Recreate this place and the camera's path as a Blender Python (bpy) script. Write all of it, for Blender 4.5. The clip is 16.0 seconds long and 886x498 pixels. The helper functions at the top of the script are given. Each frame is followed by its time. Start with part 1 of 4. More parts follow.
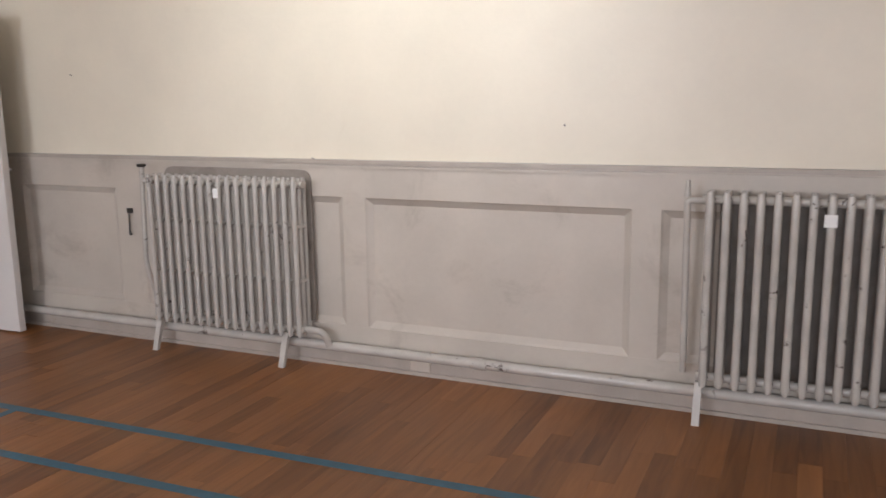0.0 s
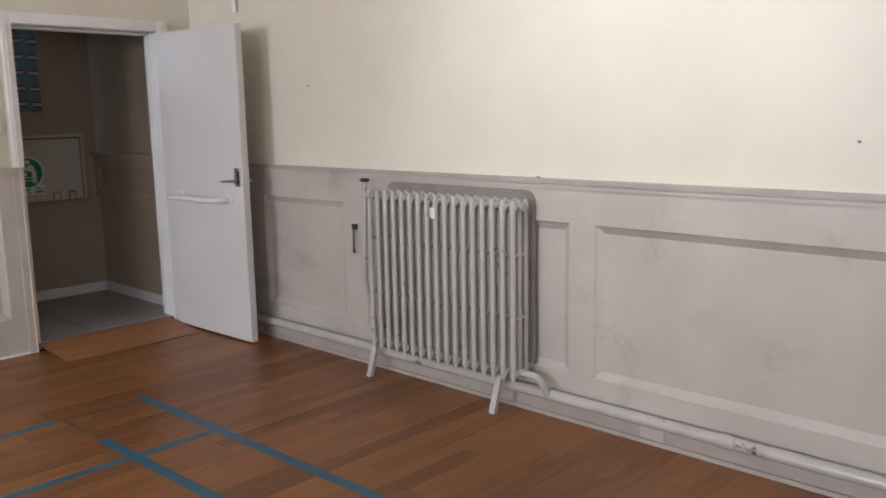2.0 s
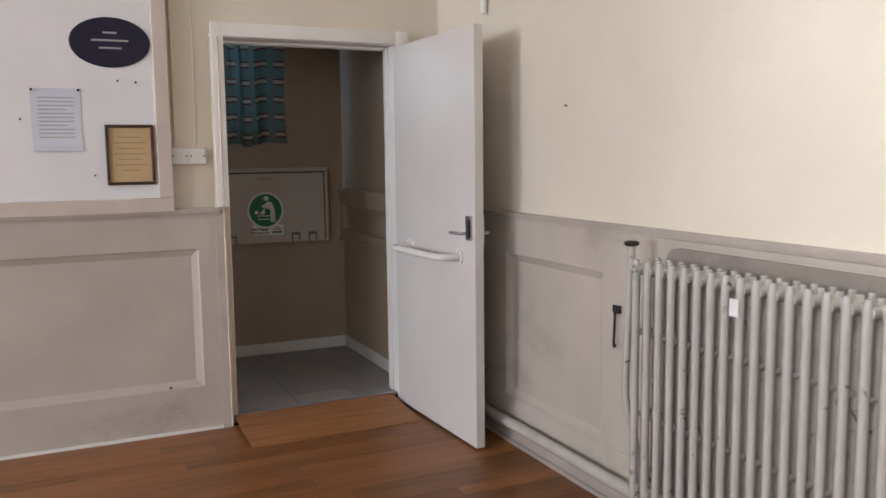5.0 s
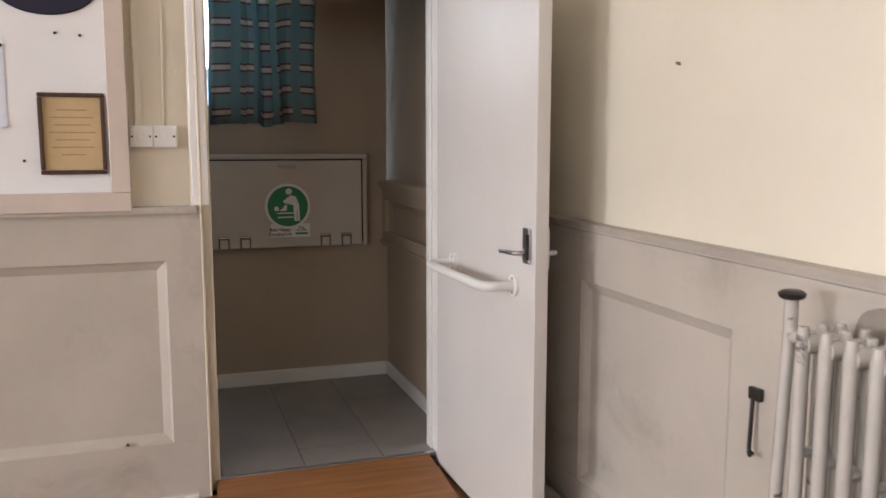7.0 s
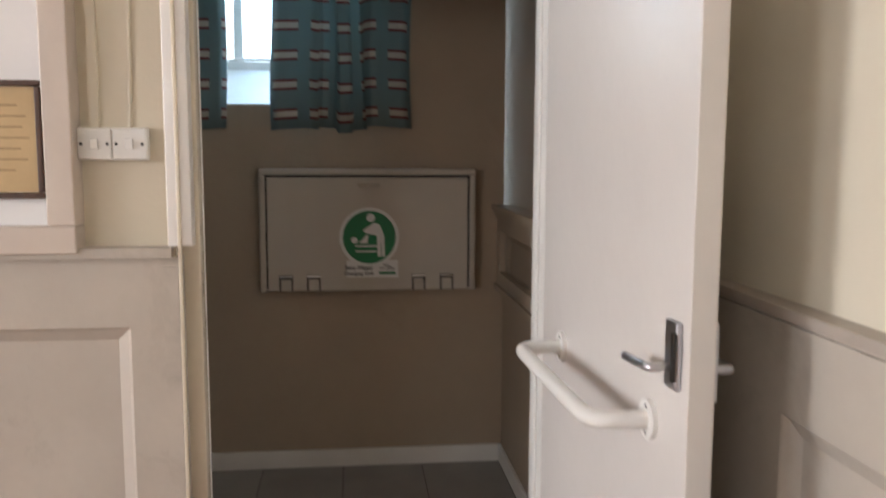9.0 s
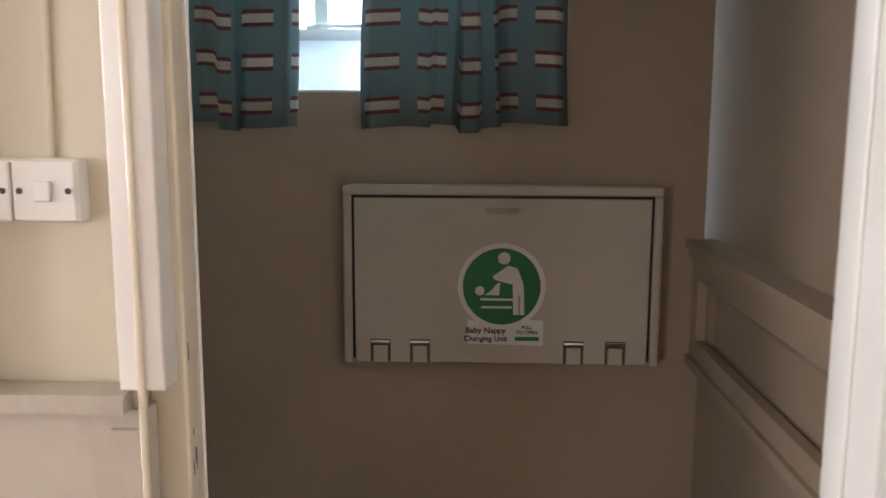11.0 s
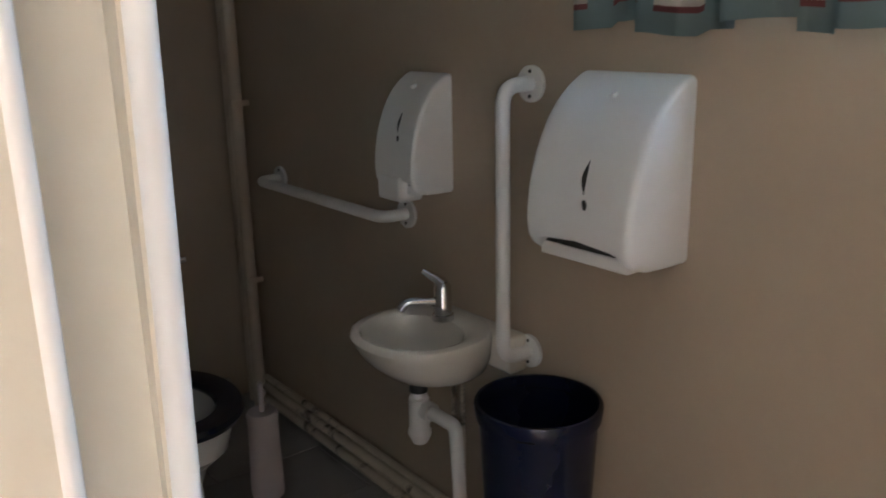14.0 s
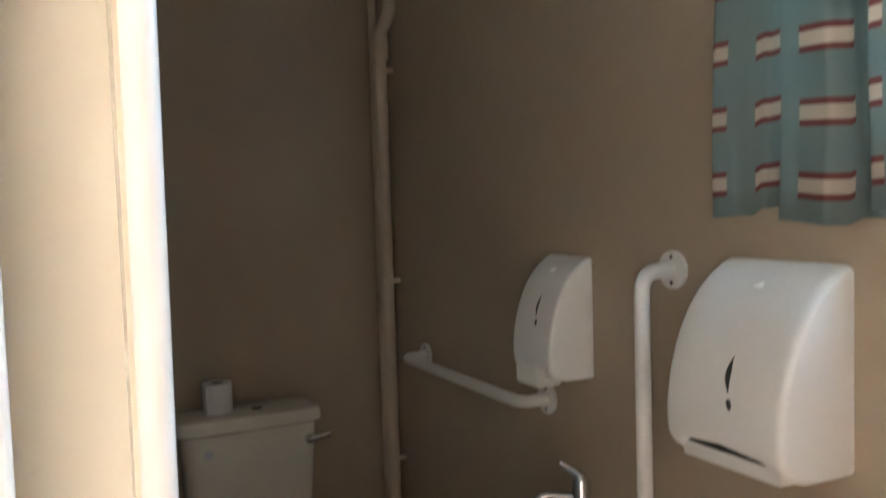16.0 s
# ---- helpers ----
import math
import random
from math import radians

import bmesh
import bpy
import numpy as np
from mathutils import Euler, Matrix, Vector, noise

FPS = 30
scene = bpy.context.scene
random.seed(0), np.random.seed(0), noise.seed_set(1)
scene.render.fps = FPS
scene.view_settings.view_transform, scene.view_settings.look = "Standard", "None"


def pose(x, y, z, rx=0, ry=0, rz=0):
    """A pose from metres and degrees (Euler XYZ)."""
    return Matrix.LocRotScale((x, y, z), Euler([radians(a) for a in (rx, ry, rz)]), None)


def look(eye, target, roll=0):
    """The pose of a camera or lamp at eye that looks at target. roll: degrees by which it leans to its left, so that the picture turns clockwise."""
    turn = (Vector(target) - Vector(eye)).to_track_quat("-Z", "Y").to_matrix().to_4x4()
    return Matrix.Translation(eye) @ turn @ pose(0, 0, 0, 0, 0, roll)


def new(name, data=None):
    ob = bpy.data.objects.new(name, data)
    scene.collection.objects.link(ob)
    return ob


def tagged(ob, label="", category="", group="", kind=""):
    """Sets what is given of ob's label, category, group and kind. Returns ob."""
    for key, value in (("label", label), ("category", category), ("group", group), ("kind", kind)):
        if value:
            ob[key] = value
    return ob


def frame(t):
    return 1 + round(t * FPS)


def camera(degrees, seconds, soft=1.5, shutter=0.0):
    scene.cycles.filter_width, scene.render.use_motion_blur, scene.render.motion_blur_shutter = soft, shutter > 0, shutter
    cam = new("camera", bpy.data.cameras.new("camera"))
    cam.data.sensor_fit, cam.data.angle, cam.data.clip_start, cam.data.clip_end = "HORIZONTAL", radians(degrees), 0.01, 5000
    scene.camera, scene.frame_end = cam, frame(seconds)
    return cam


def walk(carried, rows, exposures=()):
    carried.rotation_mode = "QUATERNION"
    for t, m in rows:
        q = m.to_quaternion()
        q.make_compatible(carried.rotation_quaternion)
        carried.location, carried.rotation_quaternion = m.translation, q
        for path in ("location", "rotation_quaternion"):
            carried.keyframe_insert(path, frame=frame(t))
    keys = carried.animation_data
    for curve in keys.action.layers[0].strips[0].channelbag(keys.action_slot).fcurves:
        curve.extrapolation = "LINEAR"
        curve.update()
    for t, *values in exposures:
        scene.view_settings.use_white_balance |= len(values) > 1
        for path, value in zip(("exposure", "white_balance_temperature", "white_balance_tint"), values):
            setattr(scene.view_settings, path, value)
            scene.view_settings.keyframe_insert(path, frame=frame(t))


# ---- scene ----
cam = camera(56.0, 16.0, soft=1.5, shutter=0.4)
PATH = [
    (0, (-0.194, 0.523, 1.42), (-0.994, 2.32, 1.06), -0.8),
    (0.5, (-0.207, 0.623, 1.413), (-1.123, 2.358, 1.027), -1.0),
    (1, (-0.251, 0.79, 1.396), (-1.274, 2.461, 0.996), -1.4),
    (1.5, (-0.309, 0.97, 1.415), (-1.456, 2.571, 1.068), -2.2),
    (2, (-0.306, 1.211, 1.409), (-1.666, 2.641, 1.085), -1.1),
    (2.5, (-0.354, 1.427, 1.397), (-1.779, 2.794, 1.076), 0.3),
    (3, (-0.516, 1.631, 1.393), (-2.069, 2.857, 1.101), -0.7),
    (3.5, (-0.72, 1.823, 1.384), (-2.392, 2.883, 1.096), -1.8),
    (4, (-0.899, 2.02, 1.38), (-2.632, 2.986, 1.126), 0.2),
    (4.5, (-1.078, 2.205, 1.377), (-2.854, 3.085, 1.108), -0.3),
    (4.7, (-1.161, 2.247, 1.384), (-2.949, 3.109, 1.138), -0.6),
    (6.8, (-2.249, 2.899, 1.36), (-4.11, 3.577, 1.084), 0.7),
    (7, (-2.322, 2.954, 1.369), (-4.202, 3.585, 1.112), -0.0),
    (7.5, (-2.606, 3.148, 1.365), (-4.512, 3.705, 1.124), 1.4),
    (8, (-2.867, 3.278, 1.349), (-4.782, 3.725, 0.985), 0.4),
    (8.5, (-3.156, 3.388, 1.352), (-5.1, 3.734, 1.038), 0.8),
    (9, (-3.416, 3.51, 1.369), (-5.391, 3.727, 1.137), 0.2),
    (9.2, (-3.517, 3.576, 1.394), (-5.505, 3.647, 1.18), 1.0),
    (11.3, (-4.699, 3.496, 1.478), (-6.665, 3.373, 1.131), -0.0),
    (11.5, (-4.804, 3.492, 1.484), (-6.76, 3.329, 1.1), -0.2),
    (12, (-5.023, 3.474, 1.503), (-6.976, 3.217, 1.155), -0.4),
    (12.5, (-5.206, 3.491, 1.462), (-7.022, 2.702, 1.18), 1.9),
    (13, (-5.402, 3.523, 1.502), (-6.985, 2.375, 1.082), 1.6),
    (13.5, (-5.51, 3.512, 1.496), (-6.854, 2.122, 0.984), -0.1),
    (14, (-5.572, 3.509, 1.474), (-6.751, 1.982, 0.946), -1.2),
    (14.5, (-5.653, 3.485, 1.451), (-6.619, 1.843, 0.841), -2.3),
    (15, (-5.681, 3.477, 1.454), (-6.532, 1.763, 0.873), -0.9),
    (15.5, (-5.679, 3.486, 1.468), (-6.49, 1.701, 1.071), -2.8),
    (16, (-5.663, 3.506, 1.502), (-6.55, 1.718, 1.38), -1.8),
]
walk(cam, [(t, look(eye, target, roll)) for t, eye, target, roll in PATH],
     exposures=[(0, -0.25, 6250, 10), (3.0, -0.22, 5850, 8), (4.7, -0.08, 6050, 8), (7.0, 0.3, 6450, 9), (9.0, 0.38, 6600, 8), (11.5, 0.7, 6700, 10), (12.5, 0.98, 6900, 11), (13.4, 1.78, 6700, 10), (14.0, 1.95, 6300, 9), (14.5, 2.25, 6500, 9), (16, 2.6, 7000, 9)])

# ---------------------------------------------------------------- light
world = bpy.data.worlds.new("sky")
scene.world = world
world.use_nodes = True
sky = world.node_tree.nodes.new("ShaderNodeTexSky")
sky.sky_type = "NISHITA"
sky.sun_disc = False
sky.sun_elevation, sky.sun_rotation = radians(40), radians(150)
world.node_tree.links.new(sky.outputs[0], world.node_tree.nodes["Background"].inputs[0])
world.node_tree.nodes["Background"].inputs[1].default_value = 0.12


def lamp(name, kind, m, power, colour, **settings):
    data = bpy.data.lights.new(name, kind)
    data.energy, data.color = power, colour
    if kind == "AREA":
        data.shape = "RECTANGLE"
        data.size, data.size_y = settings["size"]
    else:
        data.shadow_soft_size = settings.get("soft", 0.1)
    if kind == "SPOT":
        data.spot_size, data.spot_blend = radians(settings["cone"]), 1.0
    ob = new(name, data)
    ob.matrix_world = m
    return ob


sun = bpy.data.lights.new("sun", "SUN")
sun.energy, sun.angle, sun.color = 1.0, radians(10), (1.0, 0.95, 0.88)
new("sun", sun).matrix_world = pose(0, 0, 8, 50, 0, 150)

# daylight in the openings: two tall windows south, one in the toilet
DAY = (0.93, 0.925, 1.0)
for wx, watts, tx_, tz in ((-3.3, 250, -4.6, 2.75), (0.2, 130, -4.5, 2.6), (3.7, 30, 3.5, 2.0)):
    lamp("window_daylight", "AREA", look((wx, -4.97, 2.15), (tx_, 2.0, tz)), watts, DAY, size=(1.7, 1.9))
lamp("window_daylight", "AREA", look((6.97, -3.4, 2.0), (0, 0.5, 1.5)), 95, DAY, size=(2.6, 2.2))
lamp("toilet_daylight", "AREA", look((-7.095, 3.27, 2.03), (-6.3, 3.0, 1.62)), 7.5, (0.40, 0.65, 1.0), size=(0.6, 0.55))
# unseen lamp added for the pool of light high on the north wall
lamp("added_wall_pool", "SPOT", look((-2.0, 2.6, 3.35), (-2.1, 4.27, 2.15)), 210, (1.0, 0.97, 0.96), cone=80, soft=0.15)

# ---------------------------------------------------------------- materials


def material(name, colour, rough=0.5, metal=0.0, var=0.12, scale=6.0, bump=0.05, fine=60.0, per_object=0.0, stain=None, coat=0.0, shuffle=False):
    """Painted or plain surface: two scales of variation, fine relief, optional stains of a second colour."""
    m = bpy.data.materials.new(name)
    m.use_nodes = True
    nt = m.node_tree
    n, l = nt.nodes, nt.links
    b = n["Principled BSDF"]
    b.inputs["Roughness"].default_value, b.inputs["Metallic"].default_value = rough, metal
    b.inputs["Coat Weight"].default_value = coat
    co = n.new("ShaderNodeTexCoord")
    big = n.new("ShaderNodeTexNoise")
    big.inputs["Scale"].default_value, big.inputs["Detail"].default_value = scale, 5
    l.new(co.outputs["Object"], big.inputs["Vector"])
    small = n.new("ShaderNodeTexNoise")
    small.inputs["Scale"].default_value, small.inputs["Detail"].default_value = fine, 3
    l.new(co.outputs["Object"], small.inputs["Vector"])
    mix = n.new("ShaderNodeMix")
    mix.data_type = "RGBA"
    ramp = n.new("ShaderNodeMapRange")
    ramp.inputs[1].default_value, ramp.inputs[2].default_value = 0.35, 0.7
    l.new(big.outputs["Fac"], ramp.inputs[0])
    l.new(ramp.outputs[0], mix.inputs["Factor"])
    mix.inputs["A"].default_value = (*[c * (1 - var) for c in colour], 1)
    mix.inputs["B"].default_value = (*[min(1, c * (1 + var * 0.6)) for c in colour], 1)
    out = mix.outputs["Result"]
    hsv = n.new("ShaderNodeHueSaturation")
    l.new(out, hsv.inputs["Color"])
    add = n.new("ShaderNodeMath")
    add.operation = "MULTIPLY_ADD"
    l.new(small.outputs["Fac"], add.inputs[0])
    add.inputs[1].default_value, add.inputs[2].default_value = var * 0.8, 1 - var * 0.4
    val = add.outputs[0]
    if per_object:
        info = n.new("ShaderNodeObjectInfo")
        more = n.new("ShaderNodeMath")
        more.operation = "MULTIPLY_ADD"
        l.new(info.outputs["Random"], more.inputs[0])
        more.inputs[1].default_value = per_object
        l.new(val, more.inputs[2])
        less = n.new("ShaderNodeMath")
        less.operation = "SUBTRACT"
        l.new(more.outputs[0], less.inputs[0])
        less.inputs[1].default_value = per_object / 2
        val = less.outputs[0]
    l.new(val, hsv.inputs["Value"])
    out = hsv.outputs["Color"]
    if stain:
        tint, low, high, sscale = stain
        sn = n.new("ShaderNodeTexNoise")
        sn.inputs["Scale"].default_value, sn.inputs["Detail"].default_value, sn.inputs["Roughness"].default_value = sscale, 8, 0.7
        sn.inputs["Distortion"].default_value = 0.6
        if shuffle:
            who = n.new("ShaderNodeObjectInfo")
            far = n.new("ShaderNodeVectorMath")
            far.operation = "MULTIPLY_ADD"
            l.new(who.outputs["Random"], far.inputs[0])
            far.inputs[1].default_value = (9.0, 5.0, 7.0)
            l.new(co.outputs["Object"], far.inputs[2])
            l.new(far.outputs[0], sn.inputs["Vector"])
        else:
            l.new(co.outputs["Object"], sn.inputs["Vector"])
        sr = n.new("ShaderNodeMapRange")
        sr.inputs[1].default_value, sr.inputs[2].default_value = low, high
        l.new(sn.outputs["Fac"], sr.inputs[0])
        sm = n.new("ShaderNodeMix")
        sm.data_type = "RGBA"
        l.new(sr.outputs[0], sm.inputs["Factor"])
        l.new(out, sm.inputs["A"])
        sm.inputs["B"].default_value = (*tint, 1)
        out = sm.outputs["Result"]
    l.new(out, b.inputs["Base Color"])
    if bump:
        bp = n.new("ShaderNodeBump")
        bp.inputs["Strength"].default_value, bp.inputs["Distance"].default_value = bump, 0.01
        l.new(small.outputs["Fac"], bp.inputs["Height"])
        l.new(bp.outputs[0], b.inputs["Normal"])
    return m


def wood(name, dark, light, axis, rough=0.4, per=0.5, stretch=14.0):
    """Boards with grain along one axis; each board takes its own tone."""
    m = bpy.data.materials.new(name)
    m.use_nodes = True
    nt = m.node_tree
    n, l = nt.nodes, nt.links
    b = n["Principled BSDF"]
    co = n.new("ShaderNodeTexCoord")
    info = n.new("ShaderNodeObjectInfo")
    geo = n.new("ShaderNodeNewGeometry")
    mp = n.new("ShaderNodeMapping")
    size = [stretch] * 3
    size["xyz".index(axis)] = 1.1
    mp.inputs["Scale"].default_value = size
    l.new(co.outputs["Object"], mp.inputs["Vector"])
    both = n.new("ShaderNodeMath")
    both.operation = "ADD"
    l.new(info.outputs["Random"], both.inputs[0])
    l.new(geo.outputs["Random Per Island"], both.inputs[1])
    frac = n.new("ShaderNodeMath")
    frac.operation = "FRACT"
    l.new(both.outputs[0], frac.inputs[0])
    shift = n.new("ShaderNodeVectorMath")
    shift.operation = "ADD"
    l.new(mp.outputs[0], shift.inputs[0])
    sc = n.new("ShaderNodeMath")
    sc.operation = "MULTIPLY"
    sc.inputs[1].default_value = 37.0
    l.new(frac.outputs[0], sc.inputs[0])
    l.new(sc.outputs[0], shift.inputs[1])
    ns = n.new("ShaderNodeTexNoise")
    ns.inputs["Scale"].default_value, ns.inputs["Detail"].default_value, ns.inputs["Distortion"].default_value = 2.2, 7, 0.8
    l.new(shift.outputs[0], ns.inputs["Vector"])
    wear = n.new("ShaderNodeTexNoise")
    wear.inputs["Scale"].default_value, wear.inputs["Detail"].default_value = 0.9, 4
    l.new(co.outputs["Object"], wear.inputs["Vector"])
    a = n.new("ShaderNodeMath")
    a.operation = "MULTIPLY_ADD"
    l.new(frac.outputs[0], a.inputs[0])
    a.inputs[1].default_value = per
    l.new(ns.outputs["Fac"], a.inputs[2])
    c = n.new("ShaderNodeMapRange")
    c.inputs[1].default_value, c.inputs[2].default_value = 0.3, 0.75 + per
    l.new(a.outputs[0], c.inputs[0])
    mix = n.new("ShaderNodeMix")
    mix.data_type = "RGBA"
    l.new(c.outputs[0], mix.inputs["Factor"])
    mix.inputs["A"].default_value, mix.inputs["B"].default_value = (*dark, 1), (*light, 1)
    hsv = n.new("ShaderNodeHueSaturation")
    wv = n.new("ShaderNodeMath")
    wv.operation = "MULTIPLY_ADD"
    wv.inputs[1].default_value, wv.inputs[2].default_value = 0.5, 0.75
    l.new(wear.outputs["Fac"], wv.inputs[0])
    l.new(wv.outputs[0], hsv.inputs["Value"])
    l.new(mix.outputs["Result"], hsv.inputs["Color"])
    l.new(hsv.outputs[0], b.inputs["Base Color"])
    rr = n.new("ShaderNodeMath")
    rr.operation = "MULTIPLY_ADD"
    rr.inputs[1].default_value, rr.inputs[2].default_value = 0.25, rough - 0.12
    l.new(wear.outputs["Fac"], rr.inputs[0])
    l.new(rr.outputs[0], b.inputs["Roughness"])
    bp = n.new("ShaderNodeBump")
    bp.inputs["Strength"].default_value, bp.inputs["Distance"].default_value = 0.06, 0.004
    l.new(ns.outputs["Fac"], bp.inputs["Height"])
    l.new(bp.outputs[0], b.inputs["Normal"])
    return m


def curtain_cloth():
    """Grey-green cloth with columns of short cream bars edged in dull red."""
    m = bpy.data.materials.new("curtain_cloth")
    m.use_nodes = True
    nt = m.node_tree
    n, l = nt.nodes, nt.links
    b = n["Principled BSDF"]
    b.inputs["Roughness"].default_value = 0.9
    uv = n.new("ShaderNodeUVMap")
    sep = n.new("ShaderNodeSeparateXYZ")
    l.new(uv.outputs[0], sep.inputs[0])

    def math_node(op, a, bb):
        k = n.new("ShaderNodeMath")
        k.operation = op
        for i, v in enumerate((a, bb)):
            if isinstance(v, (int, float)):
                k.inputs[i].default_value = v
            else:
                l.new(v, k.inputs[i])
        return k.outputs[0]

    fu = math_node("FRACT", math_node("DIVIDE", sep.outputs[0], 0.155), 0)
    fv = math_node("FRACT", math_node("DIVIDE", sep.outputs[1], 0.114), 0)
    col = math_node("MULTIPLY", math_node("GREATER_THAN", fu, 0.16), math_node("LESS_THAN", fu, 0.84))
    wide = math_node("MULTIPLY", col, math_node("MULTIPLY", math_node("GREATER_THAN", fv, 0.32), math_node("LESS_THAN", fv, 0.70)))
    thin = math_node("MULTIPLY", col, math_node("MULTIPLY", math_node("GREATER_THAN", fv, 0.41), math_node("LESS_THAN", fv, 0.61)))
    ns = n.new("ShaderNodeTexNoise")
    ns.inputs["Scale"].default_value = 400
    mixes = []
    prev = (0.20, 0.275, 0.275, 1)
    for fac, colour in ((wide, (0.20, 0.07, 0.07, 1)), (thin, (0.54, 0.49, 0.42, 1))):
        x = n.new("ShaderNodeMix")
        x.data_type = "RGBA"
        l.new(fac, x.inputs["Factor"])
        if mixes:
            l.new(mixes[-1].outputs["Result"], x.inputs["A"])
        else:
            x.inputs["A"].default_value = prev
        x.inputs["B"].default_value = colour
        mixes.append(x)
    l.new(mixes[-1].outputs["Result"], b.inputs["Base Color"])
    b.inputs["Transmission Weight"].default_value = 0.0
    tr = n.new("ShaderNodeBsdfTranslucent")
    l.new(mixes[-1].outputs["Result"], tr.inputs["Color"])
    ms = n.new("ShaderNodeMixShader")
    ms.inputs[0].default_value = 0.3
    l.new(b.outputs[0], ms.inputs[1])
    l.new(tr.outputs[0], ms.inputs[2])
    l.new(ms.outputs[0], n["Material Output"].inputs["Surface"])
    bp = n.new("ShaderNodeBump")
    bp.inputs["Strength"].default_value, bp.inputs["Distance"].default_value = 0.15, 0.002
    l.new(ns.outputs["Fac"], bp.inputs["Height"])
    l.new(bp.outputs[0], b.inputs["Normal"])
    return m


def glass_material():
    m = bpy.data.materials.new("glass")
    m.use_nodes = True
    b = m.node_tree.nodes["Principled BSDF"]
    b.inputs["Transmission Weight"].default_value, b.inputs["Roughness"].default_value = 1.0, 0.02
    b.inputs["Base Color"].default_value, b.inputs["IOR"].default_value = (0.95, 0.98, 1, 1), 1.1
    return m


def glow(name, colour, strength):
    m = bpy.data.materials.new(name)
    m.use_nodes = True
    b = m.node_tree.nodes["Principled BSDF"]
    b.inputs["Emission Color"].default_value, b.inputs["Emission Strength"].default_value = (*colour, 1), strength
    b.inputs["Base Color"].default_value = (*colour, 1)
    return m


CREAM = material("cream_wall_paint", (0.76, 0.70, 0.575), 0.38, var=0.05, scale=2.0, bump=0.10, fine=35, stain=((0.52, 0.44, 0.31), 0.66, 0.95, 1.6))
DADO = material("dado_paint", (0.52, 0.470, 0.408), 0.36, var=0.08, scale=3.0, bump=0.07, fine=40, stain=((0.27, 0.225, 0.18), 0.55, 0.92, 2.4))
WHITE = material("white_gloss_paint", (0.82, 0.80, 0.76), 0.30, var=0.04, scale=5, bump=0.04, stain=((0.55, 0.50, 0.43), 0.68, 0.9, 7))
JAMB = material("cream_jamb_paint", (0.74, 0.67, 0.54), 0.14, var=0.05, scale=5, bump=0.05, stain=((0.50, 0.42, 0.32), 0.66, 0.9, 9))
DOOR = material("door_paint", (0.69, 0.66, 0.63), 0.24, var=0.04, scale=2, bump=0.04, fine=30)
RADIATOR = material("radiator_paint", (0.51, 0.482, 0.44), 0.2, var=0.10, scale=9, bump=0.08, fine=50, stain=((0.10, 0.08, 0.07), 0.62, 0.67, 11), shuffle=True)
TAN = material("tan_wall_paint", (0.43, 0.343, 0.252), 0.45, var=0.06, scale=2.5, bump=0.10, fine=35, stain=((0.34, 0.26, 0.18), 0.6, 0.9, 2.0))
SKIRT = material("skirting_paint", (0.43, 0.38, 0.33), 0.4, var=0.1, scale=6, stain=((0.26, 0.20, 0.15), 0.6, 0.85, 9))
# mottled brown for nails, and for shade painted behind the radiators
NAIL_AND_SHADE = material("nail_and_shade_brown", (0.27, 0.235, 0.205), 0.5, var=0.15, scale=8, stain=((0.14, 0.11, 0.09), 0.5, 0.8, 6))
PALE_PRINT = material("brown_print", (0.36, 0.25, 0.13), 0.7, var=0.1)
# dark brown of the paint chips and strap slots
DARK_BROWN = material("dark_brown_paint", (0.11, 0.09, 0.075), 0.6, var=0.2, scale=6)
GLOSS = material("gloss_bead_paint", (0.80, 0.78, 0.74), 0.16, var=0.03, bump=0.0)
FRAME_PAINT = material("board_frame_paint", (0.62, 0.54, 0.47), 0.35, var=0.06, scale=6, stain=((0.42, 0.35, 0.29), 0.62, 0.9, 6))
PLASTIC = material("white_plastic", (0.78, 0.77, 0.74), 0.35, var=0.03, bump=0.02)
UNIT = material("cream_plastic", (0.56, 0.51, 0.44), 0.45, var=0.03, bump=0.05, fine=150)
CERAMIC = material("white_ceramic", (0.74, 0.70, 0.62), 0.10, var=0.03, bump=0.0, coat=0.5)
NAVY = material("navy_plastic", (0.008, 0.010, 0.028), 0.18, var=0.1, bump=0.02)
BLACK = material("black_plastic", (0.02, 0.018, 0.016), 0.4, var=0.2)
CHROME = material("chrome", (0.75, 0.75, 0.76), 0.12, metal=1.0, var=0.05, bump=0.0)
STEEL = material("satin_steel", (0.55, 0.56, 0.60), 0.3, metal=1.0, var=0.05, bump=0.0)
SHEET = material("bluish_sheet", (0.66, 0.68, 0.76), 0.8, var=0.04)
PAPER = material("paper", (0.82, 0.82, 0.80), 0.8, var=0.03)
PRINT = material("faded_print", (0.42, 0.42, 0.42), 0.8, var=0.1)
INK = material("dark_ink", (0.03, 0.03, 0.03), 0.7, var=0.1)
GREEN = material("green_sticker", (0.0, 0.19, 0.065), 0.35, var=0.04, bump=0)
BOARD = material("white_board", (0.80, 0.80, 0.80), 0.5, var=0.02, bump=0.03)
PARCHMENT = material("parchment", (0.56, 0.41, 0.22), 0.6, var=0.08, scale=10)
TAPE = material("blue_tape", (0.035, 0.135, 0.21), 0.45, var=0.15, scale=14, stain=((0.10, 0.07, 0.05), 0.66, 0.74, 12))
FADED = material("worn_tape", (0.15, 0.085, 0.045), 0.5, var=0.3, scale=20)
TILE = material("grey_floor_tile", (0.34, 0.32, 0.30), 0.42, var=0.10, scale=5, bump=0.06, fine=90, per_object=0.10)
GROUT = material("grout", (0.13, 0.12, 0.11), 0.9)
PINK = material("pale_pink_plastic", (0.60, 0.52, 0.50), 0.4, var=0.04)
CEIL = material("ceiling_paint", (0.78, 0.76, 0.72), 0.8, var=0.04)
